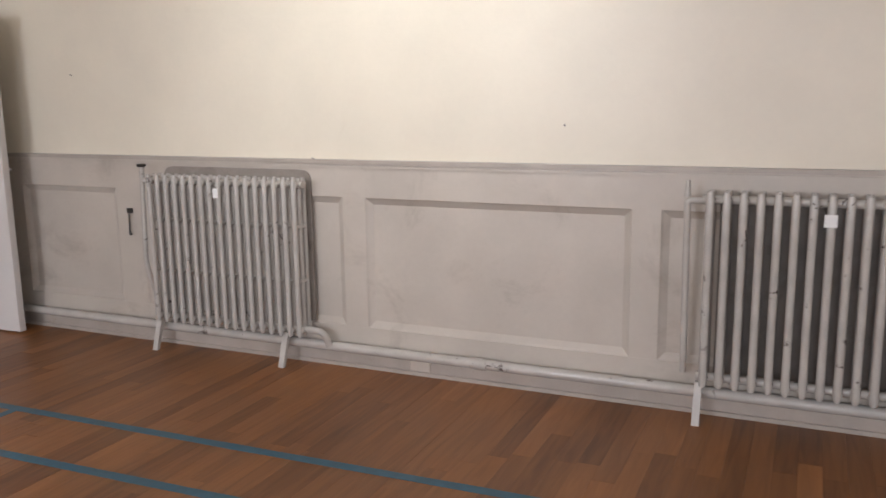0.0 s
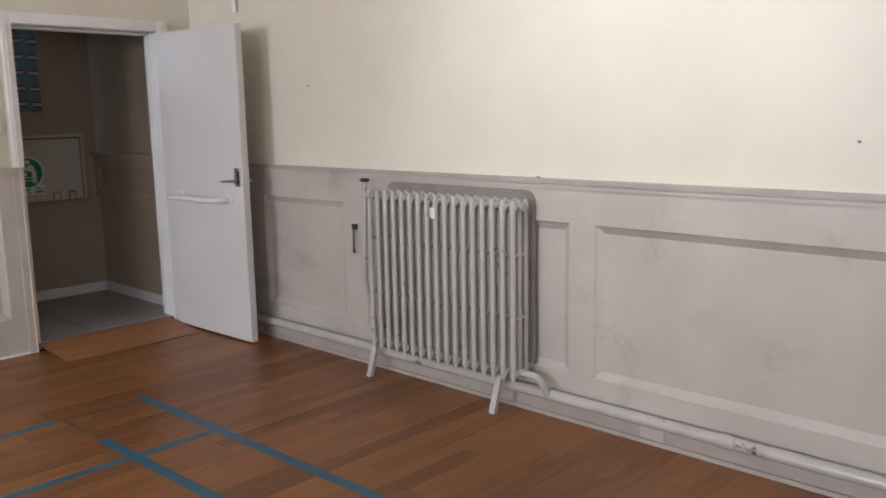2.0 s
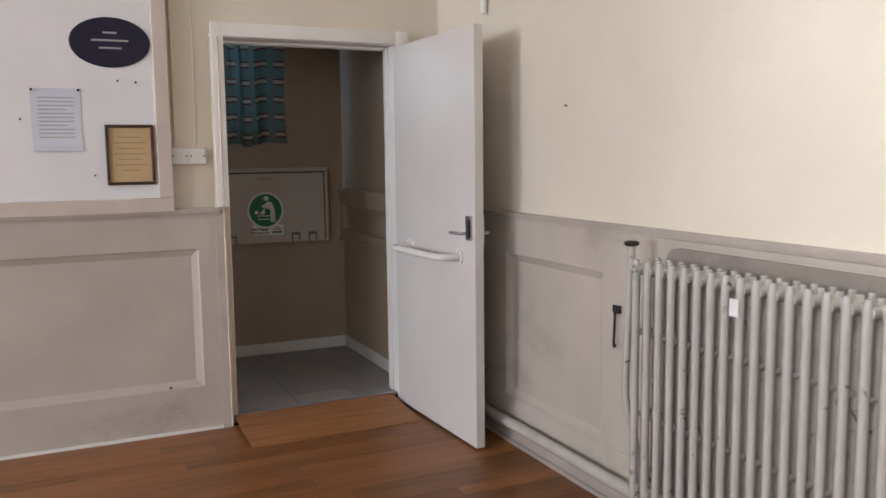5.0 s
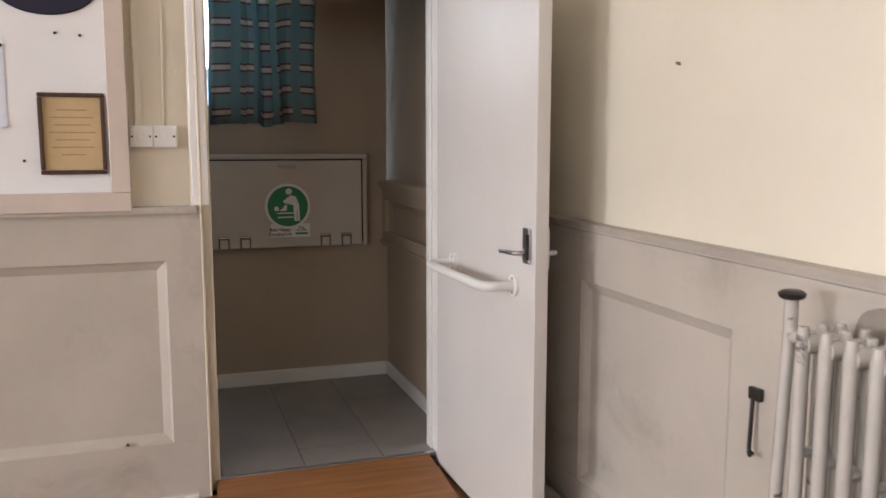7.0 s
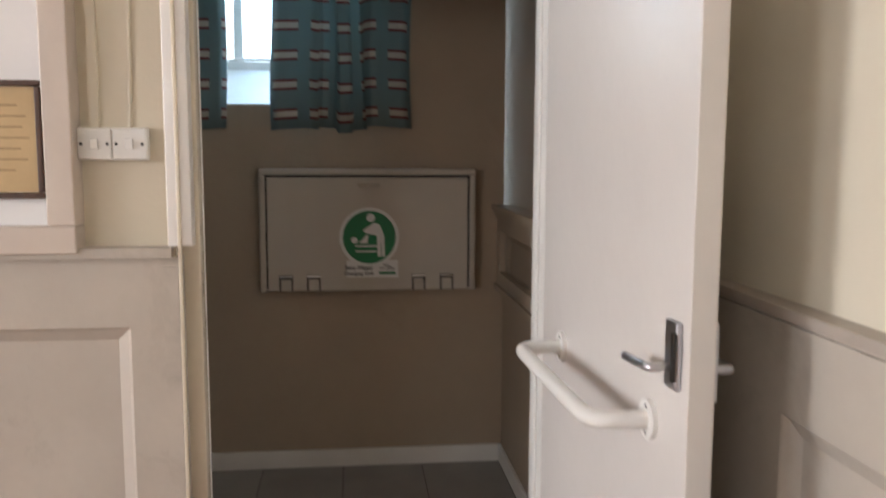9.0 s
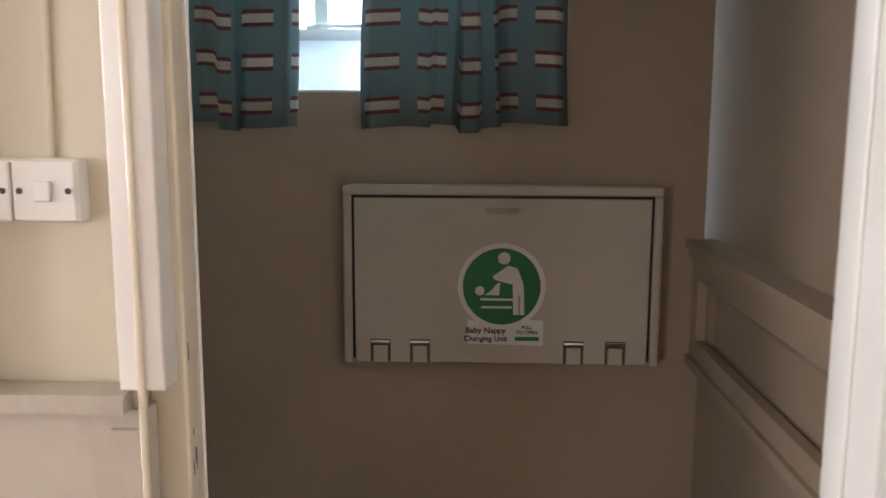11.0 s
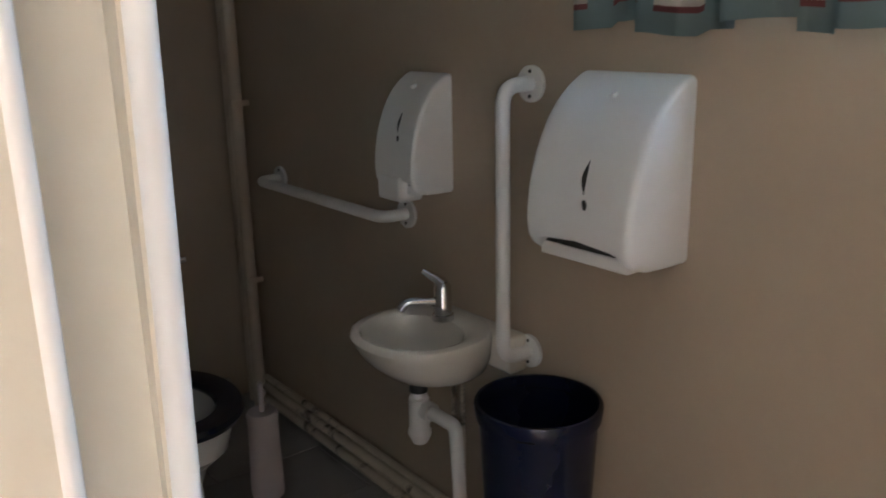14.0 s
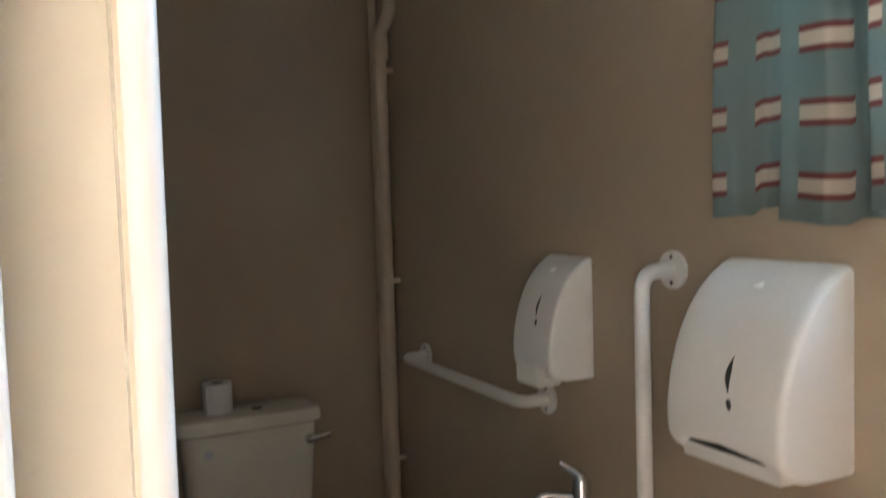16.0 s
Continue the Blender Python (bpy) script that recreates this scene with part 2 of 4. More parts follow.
PIPE = material("painted_pipe", (0.58, 0.50, 0.40), 0.4, var=0.1, scale=10, stain=((0.10, 0.08, 0.06), 0.56, 0.66, 9))
PIPE_TAN = material("tan_painted_pipe", (0.54, 0.45, 0.35), 0.4, var=0.06)
PLANK = wood("hall_boards", (0.135, 0.051, 0.0145), (0.36, 0.152, 0.048), "y", 0.42, 0.55)
PLANK_GAP = material("board_gap", (0.05, 0.022, 0.010), 0.8)
RAMP = wood("ramp_board", (0.24, 0.10, 0.035), (0.40, 0.18, 0.065), "y", 0.45, 0.0)
FRAME_WOOD = wood("frame_wood", (0.035, 0.014, 0.008), (0.10, 0.045, 0.022), "z", 0.4, 0.1, 40)
CLOTH = curtain_cloth()
GLASS = glass_material()
OUTSIDE = glow("bright_outdoors", (0.86, 0.94, 1.0), 3.0)
GRASS = material("lawn", (0.06, 0.11, 0.03), 0.9, var=0.4, scale=0.6)

# ---------------------------------------------------------------- mesh helpers


def box(bm, x0, x1, y0, y1, z0, z1, bevel=0.0):
    vs = [bm.verts.new((x, y, z)) for x in (x0, x1) for y in (y0, y1) for z in (z0, z1)]
    for q in ((0, 1, 3, 2), (4, 6, 7, 5), (0, 4, 5, 1), (2, 3, 7, 6), (0, 2, 6, 4), (1, 5, 7, 3)):
        bm.faces.new([vs[i] for i in q])
    if bevel:
        es = list({e for v in vs for e in v.link_edges})
        bmesh.ops.bevel(bm, geom=es, offset=bevel, segments=3, profile=0.5, affect="EDGES", clamp_overlap=True)
    return bm


def a_box(*args, **kw):
    return box(bmesh.new(), *args, **kw)


def tube(bm, points, r, seg=14, caps=True):
    """A round bar along points."""
    pts = [Vector(p) for p in points]
    rings, side = [], None
    for i, p in enumerate(pts):
        d = (pts[min(i + 1, len(pts) - 1)] - pts[max(i - 1, 0)]).normalized()
        if side is None:
            side = d.orthogonal().normalized()
        side = (side - d * side.dot(d)).normalized()
        up = d.cross(side)
        rr = r[i] if isinstance(r, (list, tuple)) else r
        rings.append([bm.verts.new(p + (side * math.cos(a) + up * math.sin(a)) * rr) for a in (2 * math.pi * k / seg for k in range(seg))])
    for a, b in zip(rings, rings[1:]):
        for k in range(seg):
            bm.faces.new((a[k], a[(k + 1) % seg], b[(k + 1) % seg], b[k]))
    if caps:
        bm.faces.new(rings[0][::-1])
        bm.faces.new(rings[-1])
    return bm


def a_tube(points, r, seg=14):
    return tube(bmesh.new(), points, r, seg)


def rounded(points, radius, steps=6):
    """The path with its inner corners rounded."""
    pts = [Vector(p) for p in points]
    out = [pts[0]]
    for a, b, c in zip(pts, pts[1:], pts[2:]):
        u, v = (a - b), (c - b)
        k = min(radius, u.length / 2.01, v.length / 2.01)
        p, q = b + u.normalized() * k, b + v.normalized() * k
        for i in range(steps + 1):
            t = i / steps
            out.append((1 - t) ** 2 * p + 2 * t * (1 - t) * b + t * t * q)
    return out + [pts[-1]]


def loft(bm, rings, close_bottom=True, close_top=True):
    vr = [[bm.verts.new(p) for p in ring] for ring in rings]
    n = len(vr[0])
    for a, b in zip(vr, vr[1:]):
        for k in range(n):
            bm.faces.new((a[k], a[(k + 1) % n], b[(k + 1) % n], b[k]))
    if close_bottom:
        bm.faces.new(vr[0][::-1])
    if close_top:
        bm.faces.new(vr[-1])
    return bm


def oval(cx, cy, z, rx, ry, n=32, power=2.0):
    """A ring, round at power 2, squarer above."""
    out = []
    for k in range(n):
        a = 2 * math.pi * k / n
        c, s = math.cos(a), math.sin(a)
        out.append((cx + rx * math.copysign(abs(c) ** (2 / power), c), cy + ry * math.copysign(abs(s) ** (2 / power), s), z))
    return out


def disc(bm, centre, normal, r, depth, seg=24):
    c, d = Vector(centre), Vector(normal).normalized()
    return tube(bm, [c, c + d * depth], r, seg)


SHIFT = Vector((0, 0, 0))      # each room is laid out in its own plan and set down here


def part(name, bm, mat, parent=None, label="", smooth=False):
    bmesh.ops.translate(bm, vec=SHIFT, verts=bm.verts[:])
    bmesh.ops.recalc_face_normals(bm, faces=bm.faces[:])
    data = bpy.data.meshes.new(name)
    bm.to_mesh(data)
    bm.free()
    data.materials.append(mat)
    if smooth:
        data.polygons.foreach_set("use_smooth", [True] * len(data.polygons))
        data.set_sharp_from_angle(angle=radians(40))
    ob = new(name, data)
    if parent:
        ob.parent = parent
        base = parent.matrix_basis
        if parent.parent:
            base = parent.parent.matrix_basis @ parent.matrix_parent_inverse @ parent.matrix_basis
        ob.matrix_parent_inverse = base.inverted()
    if label:
        ob["label"] = label
    return ob


def thing(name, at, label, category, group="", kind=""):
    ob = new(name)
    ob.empty_display_size = 0.1
    ob.matrix_basis = Matrix.Translation(Vector(at) + SHIFT)
    return tagged(ob, label, category, group, kind)


def structure(name, bm, mat, label, category="wall"):
    return tagged(part(name, bm, mat), label, category, kind="structure")


def words(text, size, mat, m, parent, name="lettering"):
    """Letters as a flat mesh, from the built-in font."""
    curve = bpy.data.curves.new(name, "FONT")
    curve.body, curve.size, curve.extrude, curve.align_x = text, size, 0.0004, "CENTER"
    curve.offset = size * 0.025
    tmp = bpy.data.objects.new(name, curve)
    data = bpy.data.meshes.new_from_object(tmp)
    bpy.data.objects.remove(tmp)
    data.transform(Matrix.Translation(SHIFT) @ m)
    data.materials.clear()
    data.materials.append(mat)
    ob = new(name, data)
    ob.parent = parent
    base = parent.matrix_basis
    if parent.parent:
        base = parent.parent.matrix_basis @ parent.matrix_parent_inverse @ parent.matrix_basis
    ob.matrix_parent_inverse = base.inverted()
    return ob


# ---------------------------------------------------------------- the hall's shell
NY, WX = 4.26, -5.545           # faces of the panelling, north and west
PNY, PWX = 4.295, -5.585        # plaster above it
WC_X, WC_E, WC_N, WC_S = -6.77, -5.622, 4.165, 0.58
HALL_E = -5.712                # back of the hall's west wall
TOP, WC_TOP, WC_Z = 3.6, 2.55, 0.04
DY0, DY1, DTOP = 3.09, 4.022, 1.965   # doorway

bm = bmesh.new()
box(bm, HALL_E, 7.0, PNY, PNY + 0.25, -0.05, TOP)
structure("wall_north", bm, CREAM, "cream painted plaster wall above grey dado panelling")

bm = bmesh.new()
box(bm, HALL_E, PWX, -5.0, DY0 - 0.04, -0.05, TOP)
box(bm, HALL_E, PWX, DY1 + 0.02, PNY, -0.05, TOP)
box(bm, HALL_E, PWX, DY0 - 0.04, DY1 + 0.02, DTOP + 0.02, TOP)
structure("wall_west", bm, CREAM, "cream painted wall with the open toilet doorway")

bm = bmesh.new()
edges = [HALL_E]
for wx in (-3.3, 0.2, 3.7):
    edges += [wx - 0.9, wx + 0.9]
edges.append(7.0)
for i in range(0, len(edges), 2):
    box(bm, edges[i], edges[i + 1], -5.2, -5.0, -0.05, TOP)
for i in range(1, len(edges) - 1, 2):
    box(bm, edges[i], edges[i + 1], -5.2, -5.0, -0.05, 0.85)
    box(bm, edges[i], edges[i + 1], -5.2, -5.0, 3.15, TOP)
structure("wall_south", bm, CREAM, "cream painted wall with three tall windows")
bm = bmesh.new()
box(bm, 7.0, 7.2, -5.2, -4.8, -0.05, TOP)
box(bm, 7.0, 7.2, -2.0, PNY + 0.25, -0.05, TOP)
box(bm, 7.0, 7.2, -4.8, -2.0, -0.05, 0.85)
box(bm, 7.0, 7.2, -4.8, -2.0, 3.15, TOP)
structure("wall_east", bm, CREAM, "cream painted end wall of the hall")
structure("ceiling", a_box(HALL_E, 7.2, -5.2, PNY + 0.25, TOP, TOP + 0.15), CEIL, "pale painted hall ceiling", "ceiling")
for i, wx in enumerate((-3.3, 0.2, 3.7)):
    win = tagged(new(f"window_{i + 1}"), "tall white framed hall window", "window", kind="structure")
    win.matrix_basis = Matrix.Translation((wx, -5.1, 0.85))
    for nm, d in (("window_frame", (-0.9, -0.84, 0, 2.3)), ("window_frame", (0.84, 0.9, 0, 2.3)), ("window_frame", (-0.84, 0.84, 0, 0.06)), ("window_frame", (-0.84, 0.84, 2.24, 2.3)), ("glazing_bar", (-0.025, 0.025, 0.06, 2.24))):
        part(nm, a_box(wx + d[0], wx + d[1], -5.16, -5.09, 0.85 + d[2], 0.85 + d[3]), WHITE, win)

ground = structure("ground", a_box(-80, 80, -80, 80, -0.35, -0.30), GRASS, "plain green ground outside the building", "ground")

# panelling: a stiled frame with sunk, bevelled panels


def panelling(name, to, u0, u1, z0, z1, panels, label, mat=DADO, depth=0.024, bevel=0.036):
    """to(u, d, z): the place d behind the face. panels: (u0, u1, z0, z1)."""
    own = tagged(new(name), label, "panelling", kind="structure")
    own.matrix_basis = Matrix.Translation(to((u0 + u1) / 2, 0, z0))

    def slab(bm, a, b, c, d, d0, d1):
        vs = [bm.verts.new(to(u, dd, z)) for u in (a, b) for dd in (d0, d1) for z in (c, d)]
        for q in ((0, 1, 3, 2), (4, 6, 7, 5), (0, 4, 5, 1), (2, 3, 7, 6), (0, 2, 6, 4), (1, 5, 7, 3)):
            bm.faces.new([vs[i] for i in q])
        return bm

    back = 0.0335
    lo, hi = panels[0][2], panels[0][3]
    part("rail", slab(bmesh.new(), u0, u1, z0, lo, 0, back), mat, own)
    part("rail", slab(bmesh.new(), u0, u1, hi, z1, 0, back), mat, own)
    cuts = [u0] + [v for p in panels for v in (p[0], p[1])] + [u1]
    for a, b in zip(cuts[::2], cuts[1::2]):
        if b - a > 0.005:
            part("stile", slab(bmesh.new(), a, b, lo, hi, 0.0015, back), mat, own)
    for a, b, c, d in panels:
        bm = bmesh.new()
        o = [bm.verts.new(to(u, 0.003, z)) for u, z in ((a, c), (b, c), (b, d), (a, d))]
        m1 = [bm.verts.new(to(u, depth * 0.45, z)) for u, z in ((a + bevel * 0.25, c + bevel * 0.25), (b - bevel * 0.25, c + bevel * 0.25), (b - bevel * 0.25, d - bevel * 0.25), (a + bevel * 0.25, d - bevel * 0.25))]
        q = [bm.verts.new(to(u, depth, z)) for u, z in ((a + bevel, c + bevel), (b - bevel, c + bevel), (b - bevel, d - bevel), (a + bevel, d - bevel))]
        for r1, r2 in ((o, m1), (m1, q)):
            for k in range(4):
                bm.faces.new((r1[k], r1[(k + 1) % 4], r2[(k + 1) % 4], r2[k]))
        bm.faces.new(q)
        part("panel", bm, mat, own)
    return own, slab


def north(u, d, z):
    return (u, NY + d, z)


def west(u, d, z):
    return (WX - d, u, z)


runs = [(-4.77, -3.99), (-3.80, -2.43), (-2.295, -0.925), (-0.795, 0.57)]
runs += [(0.70 + k * 1.49, 2.07 + k * 1.49) for k in range(3)]
pan_n, slab = panelling("wainscot_north", north, PWX + 0.041, 6.9, 0.0, 1.085, [(a, b, 0.22, 0.912) for a, b in runs], "grey-beige painted wooden dado panelling, scuffed")
part("dado_rail", slab(bmesh.new(), PWX + 0.05, 6.9, 1.0855, 1.105, -0.014, 0.034), SKIRT, pan_n)
part("beading", slab(bmesh.new(), PWX + 0.05, 6.9, 1.065, 1.077, -0.008, -0.0005), DADO, pan_n)
part("skirting_board", slab(bmesh.new(), PWX + 0.05, 6.9, 0.001, 0.11, -0.016, -0.001), SKIRT, pan_n)
part("quadrant", slab(bmesh.new(), PWX + 0.05, 6.9, 0.001, 0.02, -0.03, -0.0165), SKIRT, pan_n)
pan_w, slab = panelling("wainscot_west", west, -4.9, DY0 - 0.005, 0.0, 1.105, [(-3.0 + k * 1.49, -1.66 + k * 1.49, 0.228, 0.928) for k in range(3)] + [(1.47, 2.955, 0.228, 0.928)], "grey-beige painted wooden dado panelling beside the doorway")
part("dado_rail", slab(bmesh.new(), -4.9, DY0 - 0.025, 1.1055, 1.13, -0.024, 0.034), DADO, pan_w)
part("edge_strip", slab(bmesh.new(), DY0 - 0.05, DY0 - 0.012, 0.0, 1.08, -0.010, -0.0005), DADO, pan_w)
part("quadrant", slab(bmesh.new(), -4.9, DY0 - 0.052, 0.001, 0.015, -0.014, -0.001), WHITE, pan_w)

# door lining, stops and architrave
lining = tagged(new("door_frame"), "white painted door frame with chipped edges", "door frame", kind="structure")
lining.matrix_basis = Matrix.Translation((WX, (DY0 + DY1) / 2, 0))
for nm, d, mt in (
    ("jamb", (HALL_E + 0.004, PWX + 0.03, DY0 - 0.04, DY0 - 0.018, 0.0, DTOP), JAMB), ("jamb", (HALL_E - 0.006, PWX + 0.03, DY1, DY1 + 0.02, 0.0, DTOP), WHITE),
    ("head", (HALL_E - 0.006, PWX + 0.03, DY0 - 0.04, DY1 + 0.02, DTOP, DTOP + 0.02), WHITE),
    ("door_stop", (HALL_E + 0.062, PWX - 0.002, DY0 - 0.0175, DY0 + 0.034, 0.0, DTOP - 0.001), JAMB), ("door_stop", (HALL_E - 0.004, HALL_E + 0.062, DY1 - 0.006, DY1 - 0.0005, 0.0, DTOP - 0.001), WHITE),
    ("door_stop", (HALL_E - 0.004, HALL_E + 0.062, DY0 + 0.017, DY1 - 0.017, DTOP - 0.016, DTOP - 0.001), WHITE),
    ("architrave", (PWX, WX + 0.008, DY0 - 0.035, DY0 + 0.024, 1.132, DTOP + 0.07), WHITE), ("architrave", (PWX, WX + 0.008, DY1 + 0.003, DY1 + 0.075, 0.0, DTOP + 0.07), WHITE),
    ("architrave", (PWX, WX + 0.007, DY0 + 0.018, DY1 + 0.003, DTOP + 0.003, DTOP + 0.069), WHITE), ("edge_bead", (WX + 0.001, WX + 0.013, DY0 - 0.011, DY0 - 0.001, 0.0, DTOP), JAMB)):
    part(nm, a_box(*d, bevel=0.005 if nm == "door_stop" else 0.003), mt, lining, smooth=True)

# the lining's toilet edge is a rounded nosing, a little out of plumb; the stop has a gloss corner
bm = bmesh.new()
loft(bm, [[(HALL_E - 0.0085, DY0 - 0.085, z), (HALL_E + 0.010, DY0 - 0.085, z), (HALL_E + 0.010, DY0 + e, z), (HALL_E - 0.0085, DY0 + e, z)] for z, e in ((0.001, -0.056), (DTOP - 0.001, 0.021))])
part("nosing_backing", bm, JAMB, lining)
part("nosing", a_tube([(HALL_E - 0.001, DY0 - 0.0585, 0.001), (HALL_E - 0.001, DY0 + 0.0185, DTOP - 0.001)], 0.009, 20), GLOSS, lining, "white gloss nosing", smooth=True)
# round bar added on the stop's corner to carry the window's glint
part("edge_bead", a_tube([(HALL_E + 0.066, DY0 + 0.0305, 0.001), (HALL_E + 0.066, DY0 + 0.0305, DTOP - 0.017)], 0.006, 14), GLOSS, lining, "white gloss bar added for the window glint", smooth=True)
rc = random.Random(11)
for k in range(9):
    cz, cx0 = rc.uniform(0.86, 1.16), rc.uniform(HALL_E + 0.075, PWX - 0.012)
    ch, cw = rc.uniform(0.006, 0.035), rc.uniform(0.0015, 0.004)
    part("paint_chip", a_box(cx0, cx0 + cw, DY0 + 0.0341, DY0 + 0.0346, cz, cz + ch), DARK_BROWN, lining, "dark chip in the paint")

# ---------------------------------------------------------------- the door, standing open
HINGE = pose(-5.547, 4.012, 0.0, 0, 0, 1.6)
WIDTH = 0.897


def on_door(bm):
    bmesh.ops.transform(bm, matrix=HINGE, verts=bm.verts[:])
    return bm


door = tagged(new("door_1"), "pale grey painted flush door standing open against the wall", "door", kind="structure")
door.matrix_basis = Matrix.Translation((-5.547, 4.012, 0.012))
part("leaf", on_door(a_box(0, WIDTH, 0, 0.045, 0.012, 1.952, bevel=0.002)), DOOR, door)
rail = part("grab_rail", on_door(a_tube(rounded([(0.19, 0, 0.9), (0.19, -0.11, 0.9), (0.748, -0.11, 0.9), (0.748, 0, 0.9)], 0.06), 0.0165)), PLASTIC, door, "white tubular grab rail", smooth=True)
for fx in (0.19, 0.748):
    part("flange", on_door(disc(bmesh.new(), (fx, 0, 0.9), (0, -1, 0), 0.036, 0.009)), PLASTIC, rail, smooth=True)
    for dz in (-0.024, 0.024):
        part("screw", on_door(disc(bmesh.new(), (fx, -0.009, 0.9 + dz), (0, -1, 0), 0.004, 0.001, 10)), BLACK, rail)
handle = part("handle", on_door(a_tube(rounded([(0.848, 0, 1.02), (0.848, -0.046, 1.02), (0.745, -0.05, 1.016)], 0.02), 0.0075)), STEEL, door, "satin steel lever handle", smooth=True)
part("backplate", on_door(a_box(0.825, 0.872, -0.012, 0, 0.985, 1.098, bevel=0.004)), STEEL, handle)
part("lock_slot", on_door(a_box(0.860, 0.874, -0.016, -0.0125, 1.0, 1.08)), BLACK, handle)
back_handle = part("handle", on_door(a_tube(rounded([(0.865, 0.045, 1.018), (0.865, 0.09, 1.018), (0.79, 0.094, 1.012)], 0.02), 0.008)), STEEL, door, "satin steel lever handle", smooth=True)
part("backplate", on_door(a_box(0.84, 0.89, 0.045, 0.053, 0.97, 1.10, bevel=0.003)), STEEL, back_handle)
for hz in (0.2, 1.0, 1.75):
    part("hinge", on_door(a_tube([(-0.004, 0.05, hz), (-0.004, 0.05, hz + 0.09)], 0.006, 10)), STEEL, door)

# ---------------------------------------------------------------- radiators and pipes


def radiator(x0, sections, pitch, label, thick=0.0142):
    """Cast iron column radiator, three tubes deep, on splayed bracket feet."""
    r = thing("column_radiator", (x0, 4.157, 0), label, "radiator", "radiators along the panelled wall")
    ys, z0, z1 = (4.112, 4.157, 4.202), 0.175, 1.015
    first = None
    for k in range(sections):
        x = x0 + k * pitch
        bm = bmesh.new()
        for y in ys:
            rad = [thick * 0.7, thick, thick * 0.97, thick * 0.97, thick, thick * 0.7]
            tube(bm, [(x, y, z0 - 0.004), (x, y, z0 + 0.025), (x, y, z0 + 0.3), (x, y, z1 - 0.3), (x, y, z1 - 0.03), (x, y, z1)], rad, 10)
        for z in (z0 + 0.03, z1 - 0.035):
            tube(bm, [(x, ys[0], z), (x, ys[2], z)], 0.02, 10)
            tube(bm, [(x - pitch / 2, ys[1], z), (x + pitch / 2, ys[1], z)], 0.019, 10)
        for z in (0.47, 0.76):
            tube(bm, [(x, ys[0], z), (x, ys[2], z)], 0.011, 8)
        if first is None:
            first = part("section", bm, RADIATOR, r, smooth=True)
        else:
            bm.free()
            o = new("section", first.data)
            o.parent, o.matrix_parent_inverse = r, first.matrix_parent_inverse
            o.matrix_basis = Matrix.Translation((k * pitch, 0, 0))
    end = x0 + (sections - 1) * pitch
    for x in (x0 - 0.02, x0 + 0.85):
        bm = bmesh.new()
        vs = []
        for z, y in ((0.0, 4.09), (0.18, 4.15)):
            vs += [(x - 0.016, y - 0.012, z), (x + 0.016, y - 0.012, z), (x + 0.016, y + 0.012, z), (x - 0.016, y + 0.012, z)]
        loft(bm, [vs[:4], vs[4:]])
        part("leg", bm, RADIATOR, r)
    return r, end


rad, end = radiator(-3.59, 17, 0.060, "old off-white column radiator with chipped paint and valve")
valve = part("valve", a_tube(rounded([(-3.59, 4.16, 0.975), (-3.68, 4.16, 0.975), (-3.68, 4.16, 1.05)], 0.02), 0.014), RADIATOR, rad, smooth=True)
part("valve_stem", a_tube([(-3.68, 4.16, 1.02), (-3.68, 4.16, 1.05)], 0.007, 10), BLACK, valve)
bm = bmesh.new()
loft(bm, [oval(-3.68, 4.16, z, q, q, 20) for z, q in ((1.05, 0.02), (1.054, 0.026), (1.062, 0.028), (1.068, 0.02))])
part("valve_wheel", bm, BLACK, valve, "dark round valve wheel", smooth=True)
part("riser", a_tube(rounded([(-3.68, 4.16, 1.03), (-3.68, 4.14, 0.5), (-3.68, 4.2, 0.3), (-3.68, 4.2, 0.13)], 0.05), 0.013), RADIATOR, rad, smooth=True)
part("outlet", a_tube(rounded([(end, 4.16, 0.205), (end + 0.11, 4.16, 0.205), (end + 0.13, 4.20, 0.115)], 0.04), 0.018), RADIATOR, rad, smooth=True)
part("paper_tag", a_box(-3.135, -3.10, 4.094, 4.0955, 0.90, 0.952), PAPER, rad, "white paper tag")
# added plate: its brown paints the shade around and between the columns
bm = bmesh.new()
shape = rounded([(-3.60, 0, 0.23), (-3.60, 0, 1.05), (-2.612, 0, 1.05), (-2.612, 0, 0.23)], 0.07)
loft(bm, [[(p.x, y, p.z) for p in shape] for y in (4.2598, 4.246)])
part("shade_plate", bm, NAIL_AND_SHADE, rad, "brown plate standing in for shade behind the radiator")
rad2, end2 = radiator(-0.575, 17, 0.066, "old off-white column radiator with a white tag", 0.0175)
# added plate, dark so that the gaps between columns look shaded
part("shade_plate", a_box(-0.545, 0.50, 4.24, 4.2495, 0.2, 0.985), NAIL_AND_SHADE, rad2, "brown plate standing in for shade between the columns")
part("vent_pipe", a_tube(rounded([(-0.575, 4.16, 0.975), (-0.67, 4.14, 0.975), (-0.67, 4.15, 0.9), (-0.67, 4.2, 0.2)], 0.02), 0.014), RADIATOR, rad2, smooth=True)
part("pipe_cap", a_tube([(-0.67, 4.14, 0.99), (-0.67, 4.14, 1.06)], [0.013, 0.009], 10), RADIATOR, rad2, smooth=True)
part("paper_tag", a_box(-0.14, -0.092, 4.094, 4.0955, 0.892, 0.942), PAPER, rad2, "white paper tag")

